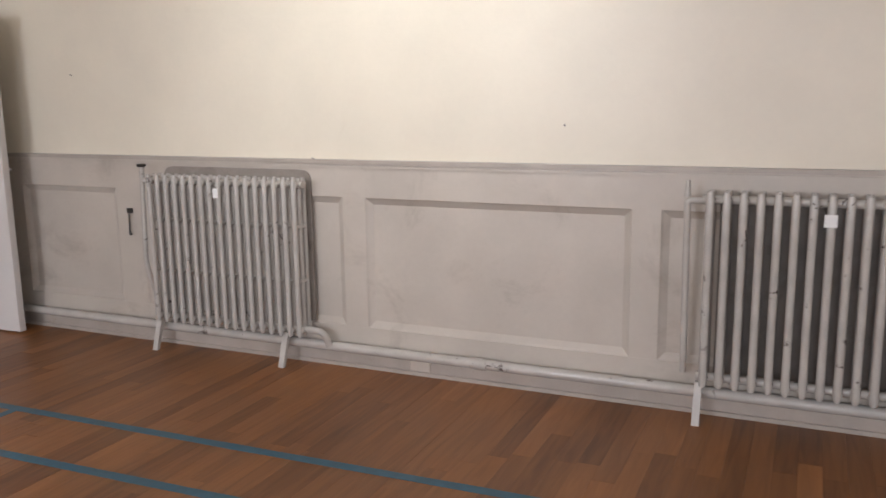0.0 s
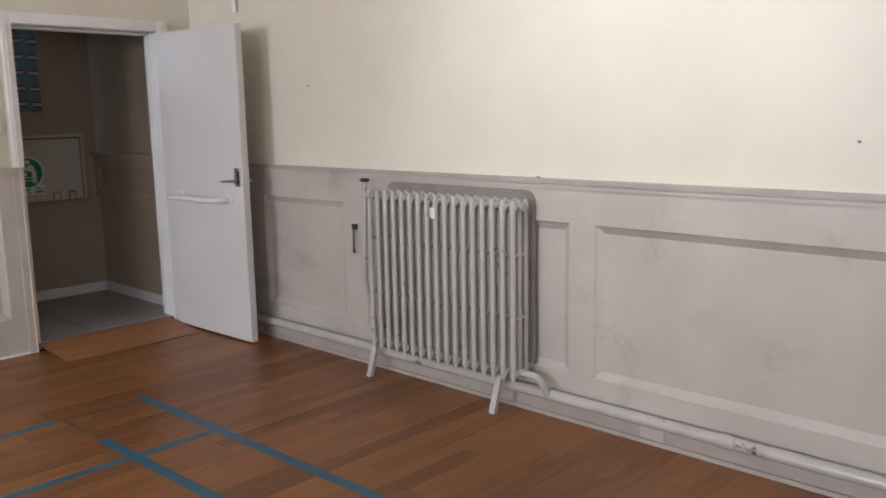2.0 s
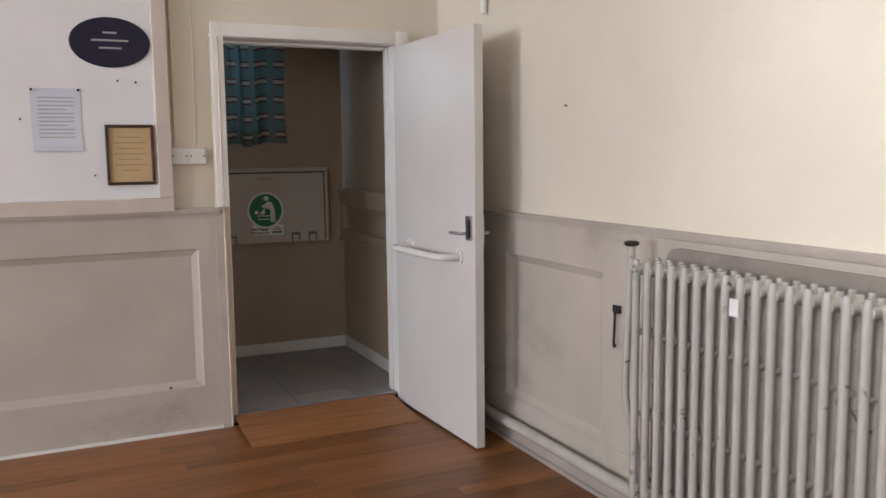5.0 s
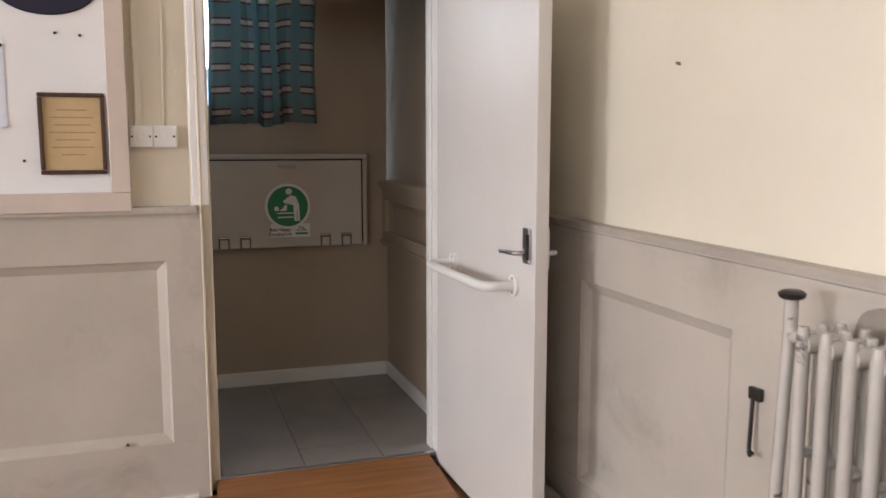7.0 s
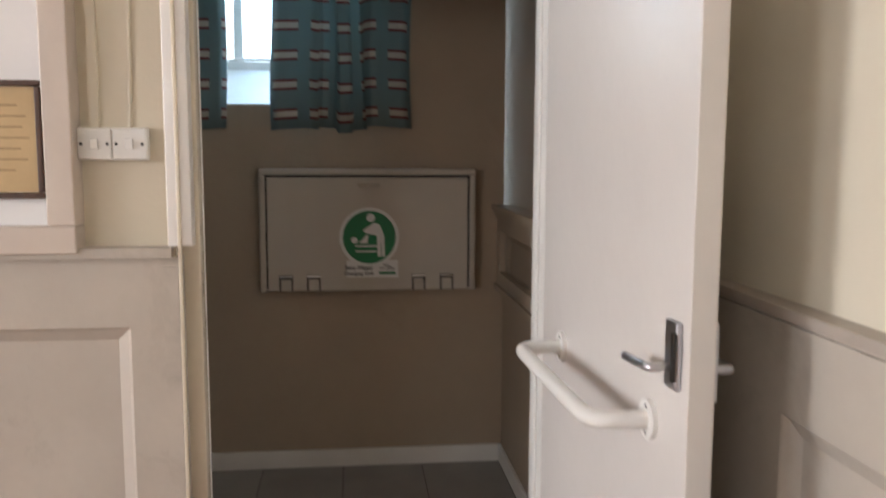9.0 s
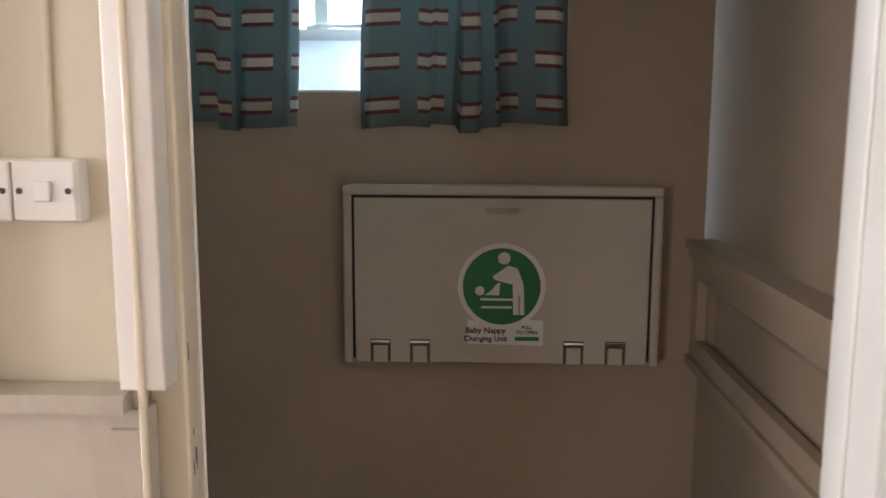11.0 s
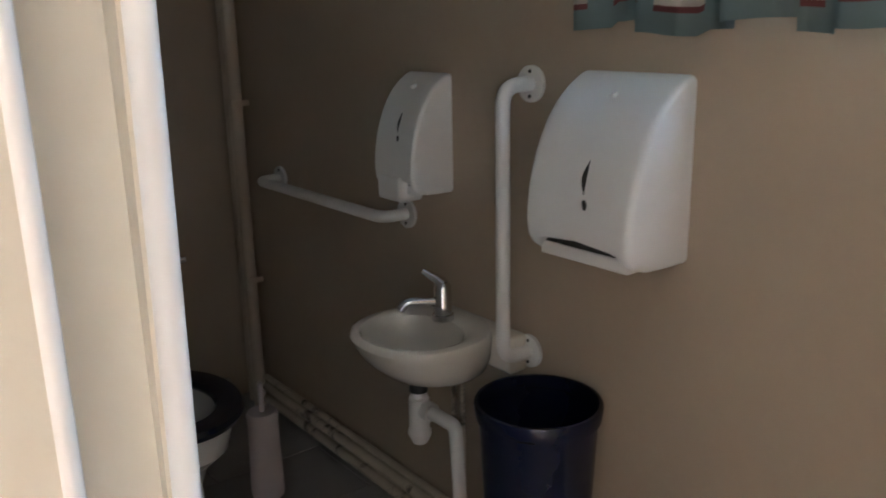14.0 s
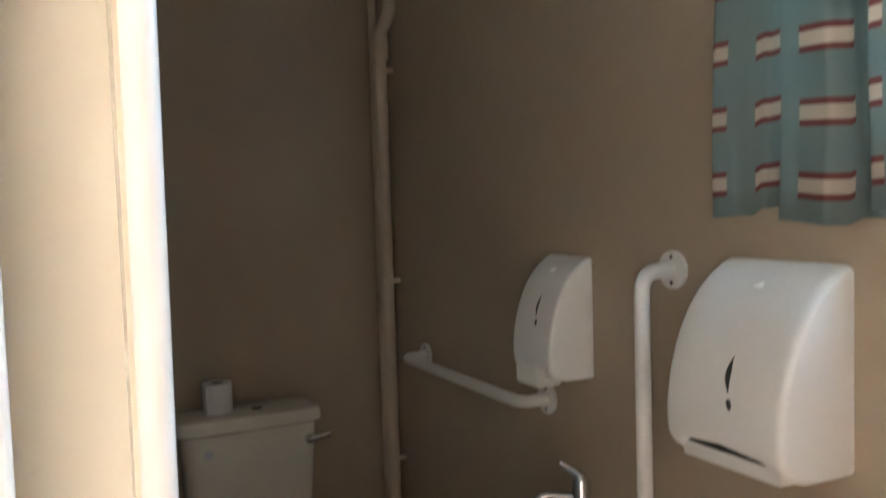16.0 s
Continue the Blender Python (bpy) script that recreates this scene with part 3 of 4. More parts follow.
run = thing("heating_pipe", (-2, 4.19, 0.137), "off-white painted heating pipe along the skirting", "pipe")
part("pipe_length", a_tube([(-5.4, 4.215, 0.112), (-1.66, 4.215, 0.112)], 0.026), RADIATOR, run, smooth=True)
part("pipe_length", a_tube([(-1.62, 4.215, 0.112), (6.8, 4.215, 0.112)], 0.026), RADIATOR, run, smooth=True)
part("coupling", a_tube([(-1.67, 4.215, 0.112), (-1.61, 4.215, 0.112)], 0.030), RADIATOR, run, smooth=True)
part("inspection_plate", a_box(-2.04, -1.93, 4.236, 4.2435, 0.022, 0.085), DADO, run)
hook = thing("window_hook", (-3.88, 4.26, 0.72), "small black iron hook hanging on the panelling", "hook")
part("plate", a_box(-3.905, -3.865, 4.246, 4.2595, 0.765, 0.795, bevel=0.003), BLACK, hook)
part("rod", a_tube(rounded([(-3.885, 4.245, 0.77), (-3.885, 4.24, 0.645), (-3.872, 4.232, 0.635), (-3.862, 4.232, 0.648)], 0.01), 0.005, 8), BLACK, hook)
# the second one, on the plaster, stands in for a faint smudge
for nx, nz, ny in ((-2.59, 1.108, NY - 0.008), (-4.30, 1.575, PNY), (-1.25, 1.28, PNY)):
    nail = tagged(part("nail", a_tube([(nx, ny + 0.004, nz), (nx, ny - 0.012, nz + 0.004)], 0.0045, 8), NAIL_AND_SHADE), "small brown nail, also used for a wall smudge", "nail")

tagged(part("nail", a_tube([(WX - 0.004, 2.79, 0.236), (WX + 0.012, 2.79, 0.243)], 0.006, 8), BLACK), "small dark nail in the panelling", "nail")
corner = thing("corner_pipe", (-5.0, 4.272, 2.06), "thin white pipe rising in the corner above the door", "pipe")
part("pipe_length", a_tube([(-5.0, 4.272, 2.06), (-5.0, 4.272, TOP)], 0.016, 12), WHITE, corner, smooth=True)

# ---------------------------------------------------------------- notice board wall
nb = thing("notice_board", (PWX, 2.1, 1.126), "white notice board in a cream wooden frame", "notice board")
B0, B1, C0, C1 = 1.25, 2.845, 1.118, 2.45
part("backing", a_box(PWX, PWX + 0.03, B0 + 0.05, B1 - 0.05, C0 + 0.05, C1 - 0.05), BOARD, nb)
for d in ((B0, B1, C0, C0 + 0.068), (B0, B1, C1 - 0.068, C1), (B0, B0 + 0.066, C0 + 0.069, C1 - 0.069), (B1 - 0.066, B1, C0 + 0.069, C1 - 0.069)):
    part("frame_rail", a_box(PWX, PWX + 0.075, d[0], d[1], d[2], d[3], bevel=0.004), FRAME_PAINT, nb)
FX = PWX + 0.0305
cert = thing("framed_certificate", (FX, 2.66, 1.25), "parchment certificate in a dark wood frame on the board", "picture")
for d in ((2.552, 2.768, 1.252, 1.266), (2.552, 2.768, 1.522, 1.536), (2.552, 2.566, 1.267, 1.521), (2.754, 2.768, 1.267, 1.521)):
    part("frame_rail", a_box(FX, FX + 0.018, *d, bevel=0.003), FRAME_WOOD, cert)
part("sheet", a_box(FX, FX + 0.006, 2.566, 2.754, 1.267, 1.521), PARCHMENT, cert)
for k in range(7):
    wdt = (0.05, 0.07, 0.06, 0.075, 0.055, 0.07, 0.04)[k]
    part("printed_line", a_box(FX + 0.006, FX + 0.0066, 2.66 - wdt, 2.66 + wdt, 1.475 - k * 0.026, 1.479 - k * 0.026), PALE_PRINT, cert)
notice = thing("paper_notice", (FX, 2.345, 1.42), "white printed sheet pinned to the notice board", "paper")
bm = bmesh.new()
loft(bm, [[(FX + 0.001 + 0.02 * c * c, 2.245 + 0.004 * c, z), (FX + 0.001 + 0.006 * c * c, 2.455, z), (FX + 0.0022 + 0.006 * c * c, 2.455, z), (FX + 0.0022 + 0.02 * c * c, 2.245 + 0.004 * c, z)] for z, c in ((1.415, 1.0), (1.44, 0.5), (1.48, 0.1), (1.56, 0.0), (1.70, 0.0))])
part("sheet", bm, SHEET, notice)
for k in range(11):
    part("printed_line", a_box(FX + 0.0022, FX + 0.0026, 2.275, 2.425 - (0.03 if k % 4 == 3 else 0.0), 1.655 - k * 0.018, 1.661 - k * 0.018), PRINT, notice)
for py, pz in ((2.252, 1.693), (2.448, 1.693)):
    part("pin", disc(bmesh.new(), (FX + 0.0022, py, pz), (1, 0, 0), 0.006, 0.008, 10), BLACK, notice)
for py, pz in ((2.62, 1.74), (2.70, 1.735), (2.20, 1.56), (2.50, 1.30)):
    tagged(part("drawing_pin", disc(bmesh.new(), (FX, py, pz), (1, 0, 0), 0.005, 0.006, 10), BLACK), "dark drawing pin in the white board", "pin")
plaque = thing("oval_plaque", (FX, 2.597, 1.8), "dark navy oval plaque on the notice board", "plaque")
bm = bmesh.new()
loft(bm, [[(FX + d, 2.597 + 0.177 * k * math.cos(a), 1.915 + 0.115 * k * math.sin(a)) for a in (2 * math.pi * i / 48 for i in range(48))] for d, k in ((0, 1), (0.005, 1), (0.008, 0.97))])
part("body", bm, material("navy_enamel", (0.012, 0.012, 0.035), 0.35, var=0.1), plaque)
for k, wdt in enumerate((0.03, 0.08, 0.05)):
    part("printed_bar", a_box(FX + 0.008, FX + 0.0086, 2.597 - wdt, 2.597 + wdt, 1.955 - k * 0.035, 1.963 - k * 0.035), PRINT, plaque)

switch = thing("light_switch", (PWX, 2.93, 1.345), "white surface-mounted double light switch with two cables", "switch")
part("back_box", a_box(PWX, PWX + 0.032, 2.845, 3.01, 1.345, 1.425, bevel=0.004), PLASTIC, switch)
for c in (2.886, 2.969):
    plate = part("face_plate", a_box(PWX + 0.0325, PWX + 0.038, c - 0.04, c + 0.04, 1.347, 1.423, bevel=0.003), PLASTIC, switch)
    part("rocker", a_box(PWX + 0.0382, PWX + 0.044, c - 0.010, c + 0.010, 1.372, 1.398, bevel=0.002), PLASTIC, plate)
    for s in (-0.031, 0.031):
        part("screw", disc(bmesh.new(), (PWX + 0.0382, c + s, 1.385), (1, 0, 0), 0.004, 0.001, 10), BLACK, plate)
part("cable", a_box(PWX, PWX + 0.014, 2.868, 2.892, 1.4255, TOP - 0.01), CREAM, switch)
part("cable", a_tube([(PWX + 0.006, 2.965, 1.426), (PWX + 0.006, 2.972, 1.75), (PWX + 0.006, 2.968, TOP - 0.01)], 0.005, 8), CREAM, switch)

# ---------------------------------------------------------------- the toilet room
SHIFT = Vector((-0.093, -0.02, 0))
D0, D1 = DY0 + 0.02, DY1 + 0.02
bm = bmesh.new()
box(bm, WC_X - 0.28, WC_X, WC_S, 2.40, -0.05, WC_TOP)
box(bm, WC_X - 0.28, WC_X, 3.72, WC_N, -0.05, WC_TOP)
box(bm, WC_X - 0.28, WC_X, 2.40, 3.72, -0.05, 1.55)
box(bm, WC_X - 0.28, WC_X, 2.40, 3.72, 2.35, WC_TOP)
structure("wall_toilet_west", bm, TAN, "tan painted toilet wall below a small window")
structure("wall_toilet_south", a_box(WC_X - 0.28, WC_E, WC_S - 0.2, WC_S, -0.05, WC_TOP), TAN, "tan painted toilet end wall")
structure("wall_toilet_north", a_box(WC_X - 0.28, WC_E, WC_N + 0.03, WC_N + 0.2, -0.05, WC_TOP), TAN, "tan painted toilet wall above dado panelling")
bm = bmesh.new()
box(bm, WC_E - 0.003, WC_E - 0.0005, WC_S, D0 - 0.02, 0.0, WC_TOP)
box(bm, WC_E - 0.003, WC_E - 0.0005, D1 + 0.02, WC_N, 0.0, WC_TOP)
box(bm, WC_E - 0.003, WC_E - 0.0005, D0 - 0.02, D1 + 0.02, DTOP + 0.02, WC_TOP)
structure("wall_toilet_east", bm, TAN, "tan painted back of the hall wall")
structure("ceiling_toilet", a_box(WC_X - 0.28, WC_E, WC_S - 0.2, WC_N + 0.2, WC_TOP, WC_TOP + 0.1), CEIL, "pale painted toilet ceiling", "ceiling")


def wc_north(u, d, z):
    return (u, WC_N + d, z)


pan_t, slab = panelling("wainscot_toilet", wc_north, WC_X, WC_E, WC_Z, 1.125, [(-6.70, -5.72, 0.845, 1.035)], "tan painted panelling in the toilet room", TAN, 0.014, 0.03)
part("dado_rail", slab(bmesh.new(), WC_X, WC_E, 1.1255, 1.150, -0.052, 0.03), TAN, pan_t, "projecting moulded cap")
part("cap_moulding", slab(bmesh.new(), WC_X, WC_E, 1.102, 1.125, -0.040, -0.0005), TAN, pan_t)
for u0, u1, z0, z1 in ((WC_X, WC_E, 1.045, 1.1015), (WC_X, WC_E, 0.82, 0.872), (WC_X, WC_X + 0.06, 0.8725, 1.0445), (WC_E - 0.07, WC_E, 0.8725, 1.0445)):
    part("band_rail", slab(bmesh.new(), u0, u1, z0, z1, -0.028, -0.0005), TAN, pan_t)
part("beading", slab(bmesh.new(), WC_X, WC_E, 0.795, 0.8195, -0.040, -0.0005), TAN, pan_t)
bm = bmesh.new()
box(bm, WC_X, WC_E, WC_N - 0.014, WC_N - 0.001, WC_Z, WC_Z + 0.075, bevel=0.003)
structure("baseboard_north", bm, WHITE, "white painted toilet skirting board", "skirting")
structure("baseboard_west", a_box(WC_X + 0.0005, WC_X + 0.014, 2.35, WC_N - 0.0145, WC_Z, WC_Z + 0.075, bevel=0.003), WHITE, "white painted toilet skirting board", "skirting")
structure("baseboard_south", a_box(WC_X + 0.1, WC_E - 0.004, WC_S + 0.0005, WC_S + 0.014, WC_Z, WC_Z + 0.09, bevel=0.003), SKIRT, "tan painted toilet skirting board", "skirting")

# window over the changing unit
win = tagged(new("window_4"), "small bright white framed window with a sloping sill", "window", kind="structure")
win.matrix_basis = Matrix.Translation((WC_X - 0.29, 3.04, 1.72))
bm = bmesh.new()
loft(bm, [[(WC_X, y, 1.5505), (WC_X - 0.22, y, 1.5505), (WC_X - 0.22, y, 1.71), (WC_X, y, 1.556)] for y in (2.401, 3.719)])
part("window_sill", bm, WHITE, win, "sloping white sill")
for d in ((2.40, 2.45, 1.55, 2.35), (3.67, 3.72, 1.55, 2.35), (2.451, 3.669, 1.70, 1.745), (2.451, 3.669, 2.30, 2.35), (3.04, 3.08, 1.746, 2.299)):
    part("window_frame", a_box(WC_X - 0.265, WC_X - 0.222, *d), WHITE, win)
for d in ((2.451, 3.039), (3.081, 3.669)):
    pane = part("pane", a_box(WC_X - 0.25, WC_X - 0.246, *d, 1.746, 2.299), GLASS, win)
    pane.visible_shadow = False
part("window_stay", a_tube(rounded([(WC_X - 0.215, 3.02, 1.748), (WC_X - 0.19, 3.06, 1.75), (WC_X - 0.19, 3.24, 1.75)], 0.02), 0.007, 8), WHITE, win)
tagged(part("backdrop", a_box(-9.6, -9.55, -2.0, 8.0, -0.3, 6.5), OUTSIDE), "bright overcast sky outside the window", "backdrop", kind="structure")


def curtain(y0, y1, label, folds, tuck):
    """A hanging cloth in uneven box folds: a stretch out, a short return, a stretch in. tuck: the end that turns to the wall."""
    c = thing("curtain", (WC_X + 0.05, (y0 + y1) / 2, 1.46), label, "curtain", "curtains at the toilet window")
    bm = bmesh.new()
    uvl = bm.loops.layers.uv.new("UVMap")
    n, rows = 120, 12
    total = sum(folds)
    cuts, acc = [], 0.0
    for w in folds:
        cuts.append((acc / total, (acc + w) / total))
        acc += w
    pts, s, prev = [], 0.0, None
    for i in range(n + 1):
        f = i / n
        k = next((q for q, (a, b) in enumerate(cuts) if a <= f <= b), len(cuts) - 1)
        a, b = cuts[k]
        u = (f - a) / (b - a)
        flat_top = min(1.0, math.sin(math.pi * u) * 2.2) if 0 < u < 1 else 0.0
        x = (0.034 if k % 2 == 0 else -0.026) * flat_top + 0.006 * math.sin(f * 31.0 + k)
        if tuck > 0 and f > 0.93:
            x -= (f - 0.93) / 0.07 * 0.05
        if tuck < 0 and f < 0.07:
            x -= (0.07 - f) / 0.07 * 0.05
        y = y0 + (y1 - y0) * f
        if prev:
            s += math.hypot(x - prev[0], y - prev[1])
        prev = (x, y)
        pts.append((x, y, s, k))
    grid = []
    for r in range(rows + 1):
        g = r / rows
        z = 1.455 + 0.925 * g
        grow = 1.0 - 0.3 * g
        row = []
        for x, y, sx, k in pts:
            hem = (0.012 * math.sin(k * 2.1) + 0.004 * math.sin(y * 23)) * (1 - g)
            row.append((bm.verts.new((WC_X + 0.058 + x * grow, y + 0.007 * math.sin(z * 7 + k * 1.3), z + hem)), sx))
        grid.append(row)
    for r in range(rows):
        for i in range(n):
            q = [grid[r][i], grid[r][i + 1], grid[r + 1][i + 1], grid[r + 1][i]]
            fc = bm.faces.new([v for v, _ in q])
            fc.smooth = True
            for lp, (v, sx), rr in zip(fc.loops, q, (r, r, r + 1, r + 1)):
                lp[uvl].uv = (sx, 0.925 * rr / rows)
    ob = part("cloth", bm, CLOTH, c)
    mod = ob.modifiers.new("thick", "SOLIDIFY")
    mod.thickness = 0.002
    return c


curtain(2.36, 3.045, "grey-green patterned curtain drawn aside in deep folds", (0.10, 0.05, 0.13, 0.04, 0.12, 0.06, 0.15), -1)
curtain(3.22, 3.775, "grey-green patterned curtain hanging in deep folds", (0.17, 0.06, 0.05, 0.05, 0.17), 1)
rod = thing("curtain_rail", (WC_X + 0.055, 3.06, 2.39), "plain white curtain rail over the window", "curtain rail")
part("track", a_box(WC_X + 0.045, WC_X + 0.065, 2.30, 3.82, 2.381, 2.40), WHITE, rod)
for y in (2.4, 3.7):
    part("bracket", a_box(WC_X, WC_X + 0.045, y - 0.01, y + 0.01, 2.385, 2.398), WHITE, rod)

# baby changing unit
UF = -6.69
unit = thing("changing_unit", (WC_X, 3.6, 0.80), "cream plastic fold-down baby changing unit on the wall", "changing unit")
U0, U1, V0, V1 = 3.163, 4.033, 0.802, 1.30
part("shell", a_box(WC_X, UF - 0.012, U0, U1, V0, V1, bevel=0.016), UNIT, unit)
for d in ((U0, U1, V1 - 0.026, V1), (U0, U0 + 0.024, V0, V1 - 0.0265), (U1 - 0.024, U1, V0, V1 - 0.0265)):
    part("rim", a_box(UF - 0.013, UF, *d, bevel=0.007), UNIT, unit)
part("shadow_gap", a_box(UF - 0.0125, UF - 0.011, U0 + 0.023, U1 - 0.023, V0 + 0.012, V1 - 0.025), BLACK, unit)
lid = part("lid", a_box(UF - 0.011, UF - 0.002, U0 + 0.031, U1 - 0.031, V0 + 0.004, V1 - 0.034, bevel=0.004), UNIT, unit)
bm = bmesh.new()
loft(bm, [[(UF - 0.0025, 3.60 + y, 1.235 + z) for y, z in ((-0.05, 0.012), (0.05, 0.012), (0.038, -0.012), (-0.038, -0.012))], [(UF + 0.013, 3.60 + y, 1.235 + z) for y, z in ((-0.055, 0.014), (0.055, 0.014), (0.05, 0.008), (-0.05, 0.008))]])
part("handle", bm, UNIT, lid)
for y in (3.265, 3.375, 3.80, 3.915):
    b1 = part("strap_slot", a_box(UF - 0.0018, UF + 0.001, y - 0.028, y + 0.028, V0 + 0.006, V0 + 0.07), DARK_BROWN, lid, "dark slot with a chrome pin")
    part("hinge_tab", a_box(UF - 0.0015, UF + 0.006, y - 0.02, y + 0.02, V0 + 0.005, V0 + 0.052, bevel=0.003), UNIT, b1)
    part("pin", a_tube([(UF + 0.003, y - 0.026, V0 + 0.063), (UF + 0.003, y + 0.026, V0 + 0.063)], 0.005, 8), CHROME, b1)
SX = UF - 0.0018
SC = (3.6, 1.024)


def flat(points, d0=0.0, d1=0.0006):
    bm = bmesh.new()
    return loft(bm, [[(SX + d0, y, z) for y, z in points], [(SX + d0 + d1, y, z) for y, z in points]])


def circle(cy, cz, r, n=40):
    return [(cy + r * math.cos(2 * math.pi * i / n), cz + r * math.sin(2 * math.pi * i / n)) for i in range(n)]


st = part("sticker", flat(circle(*SC, 0.121)), PAPER, lid, "green and white round sticker")
part("sticker_base", flat([(3.507, 0.862), (3.716, 0.858), (3.716, 0.93), (3.507, 0.93)], 0.0001), PAPER, lid)
part("green_disc", flat(circle(*SC, 0.107), 0.0008), GREEN, st)
# plain white shapes of the sign: a leaning bar, two posts, dots and strokes
G = 0.0016
part("sign_shape", flat(circle(3.606, 1.103, 0.017, 20), G), PAPER, st)
part("sign_shape", flat([(3.574, 1.052), (3.618, 1.083), (3.643, 1.075), (3.66, 1.03), (3.663, 0.945), (3.633, 0.945), (3.63, 1.03), (3.583, 1.042)], G), PAPER, st)
part("sign_shape", flat(circle(3.54, 1.012, 0.013, 18), G), PAPER, st)
part("sign_shape", flat([(3.554, 1.0), (3.593, 1.0), (3.596, 1.035), (3.586, 1.032), (3.573, 1.015)], G), PAPER, st)
for z, w in ((0.988, 0.045), (0.966, 0.042)):
    part("sign_shape", flat([(3.587 - w, z - 0.003), (3.587 + w, z - 0.003), (3.587 + w, z + 0.003), (3.587 - w, z + 0.003)], G), PAPER, st)
part("sign_split", flat([(3.647, 0.945), (3.65, 0.945), (3.65, 1.0), (3.647, 1.0)], G + 0.0008), GREEN, st)
TEXT = Matrix.Translation((SX + 0.0016, 0, 0)) @ Matrix(((0, 0, 1, 0), (1, 0, 0, 0), (0, 1, 0, 0), (0, 0, 0, 1)))
words("Baby Nappy", 0.023, INK, Matrix.Translation((0, 3.557, 0.893)) @ TEXT, lid)
words("Changing Unit", 0.021, INK, Matrix.Translation((0, 3.557, 0.870)) @ TEXT, lid)
words("PULL", 0.014, INK, Matrix.Translation((0, 3.671, 0.905)) @ TEXT, lid)
words("TO OPEN", 0.014, INK, Matrix.Translation((0, 3.671, 0.891)) @ TEXT, lid)
part("green_bar", flat([(3.638, 0.872), (3.705, 0.872), (3.705, 0.883), (3.638, 0.883)], 0.001), GREEN, lid)

# dispensers


def dispenser(name, y0, y1, z0, z1, depth, label, mark):
    d = thing(name, (WC_X, (y0 + y1) / 2, z0), label, "dispenser")
    prof = [(0, 0.0), (0.30, 0.0), (0.62, 0.006), (0.80, 0.03), (0.91, 0.065), (0.975, 0.11), (1.0, 0.18), (0.995, 0.27), (0.97, 0.37), (0.925, 0.47), (0.86, 0.57), (0.77, 0.67), (0.65, 0.77), (0.50, 0.86), (0.33, 0.93), (0.16, 0.98), (0.06, 1.0), (0, 1.0)]

    def ring(y, k, lift=0.0):
        return [(WC_X + depth * p * k, y, z0 + (z1 - z0) * (0.5 + (max(q, lift) - 0.5) * k)) for p, q in prof]

    bm = bmesh.new()
    w = y1 - y0
    steps = [(0.0, 0.93, 0), (0.012, 0.965, 0), (0.03, 0.987, 0), (0.055, 1.0, 0), (0.09, 1.0, 0), (0.13, 1.0, 0.08), (0.18, 1.0, 0.12), (0.5, 1.0, 0.14), (0.82, 1.0, 0.12), (0.87, 1.0, 0.08), (0.91, 1.0, 0), (0.945, 1.0, 0), (0.97, 0.987, 0), (0.988, 0.965, 0), (1.0, 0.93, 0)]
    loft(bm, [ring(y0 + w * f, k, lift) for f, k, lift in steps])
    body = part("cover", bm, PLASTIC, d, smooth=True)
    h = z1 - z0
    part("mouth", a_box(WC_X + 0.002, WC_X + depth * 0.84, y0 + w * 0.12, y1 - w * 0.12, z0 + h * 0.08, z0 + h * 0.125), BLACK, d, "dark paper slot")
    part("tray", a_box(WC_X + 0.002, WC_X + depth * 0.86, y0 + w * 0.085, y1 - w * 0.085, z0 + 0.001, z0 + h * 0.082, bevel=0.006), PLASTIC, d, smooth=True)
    my, mz, s = mark

    def face(z):
        q = (z - z0) / h
        for (p0, q0), (p1, q1) in zip(prof[2:], prof[3:]):
            if q0 <= q <= q1:
                return WC_X + depth * (p0 + (p1 - p0) * (q - q0) / (q1 - q0)) + 0.0006
        return WC_X + depth

    for zs, nm in ([(-0.5 + i / 8, wd) for i, wd in enumerate((0.15, 0.45, 0.75, 0.95, 1.0, 0.9, 0.65, 0.35, 0.1))], "logo_mark"), ([(-0.95, 0.4), (-0.85, 0.9), (-0.74, 0.95), (-0.66, 0.5)], "logo_mark"):
        bm = bmesh.new()
        l_, r_ = [], []
        for zz, wd in zs:
            z = mz + zz * s
            bow = 0.10 * s * math.cos(zz * math.pi * 0.9)
            l_.append(bm.verts.new((face(z), my - bow + 0.08 * s - wd * 0.10 * s, z)))
            r_.append(bm.verts.new((face(z), my - bow + 0.08 * s + wd * 0.10 * s, z)))
        for i in range(len(l_) - 1):
            bm.faces.new((l_[i], r_[i], r_[i + 1], l_[i + 1]))
        part(nm, bm, BLACK, body)
    part("lock_button", disc(bmesh.new(), (WC_X + depth * 0.42, y0 + w * 0.52, z0 + h * 0.885), (0.6, 0, 1), 0.008, 0.01, 14), PLASTIC, d, smooth=True)
    return d


dispenser("towel_dispenser", 2.342, 2.612, 1.018, 1.372, 0.168, "white plastic paper towel dispenser with a dark mark", (2.49, 1.19, 0.062))
soap = dispenser("soap_dispenser", 1.732, 1.905, 1.055, 1.35, 0.125, "white plastic soap dispenser on the tan wall", (1.825, 1.235, 0.05))
part("nozzle", a_box(WC_X + 0.055, WC_X + 0.128, 1.748, 1.855, 1.035, 1.105, bevel=0.012), PLASTIC, soap)

# grab rails


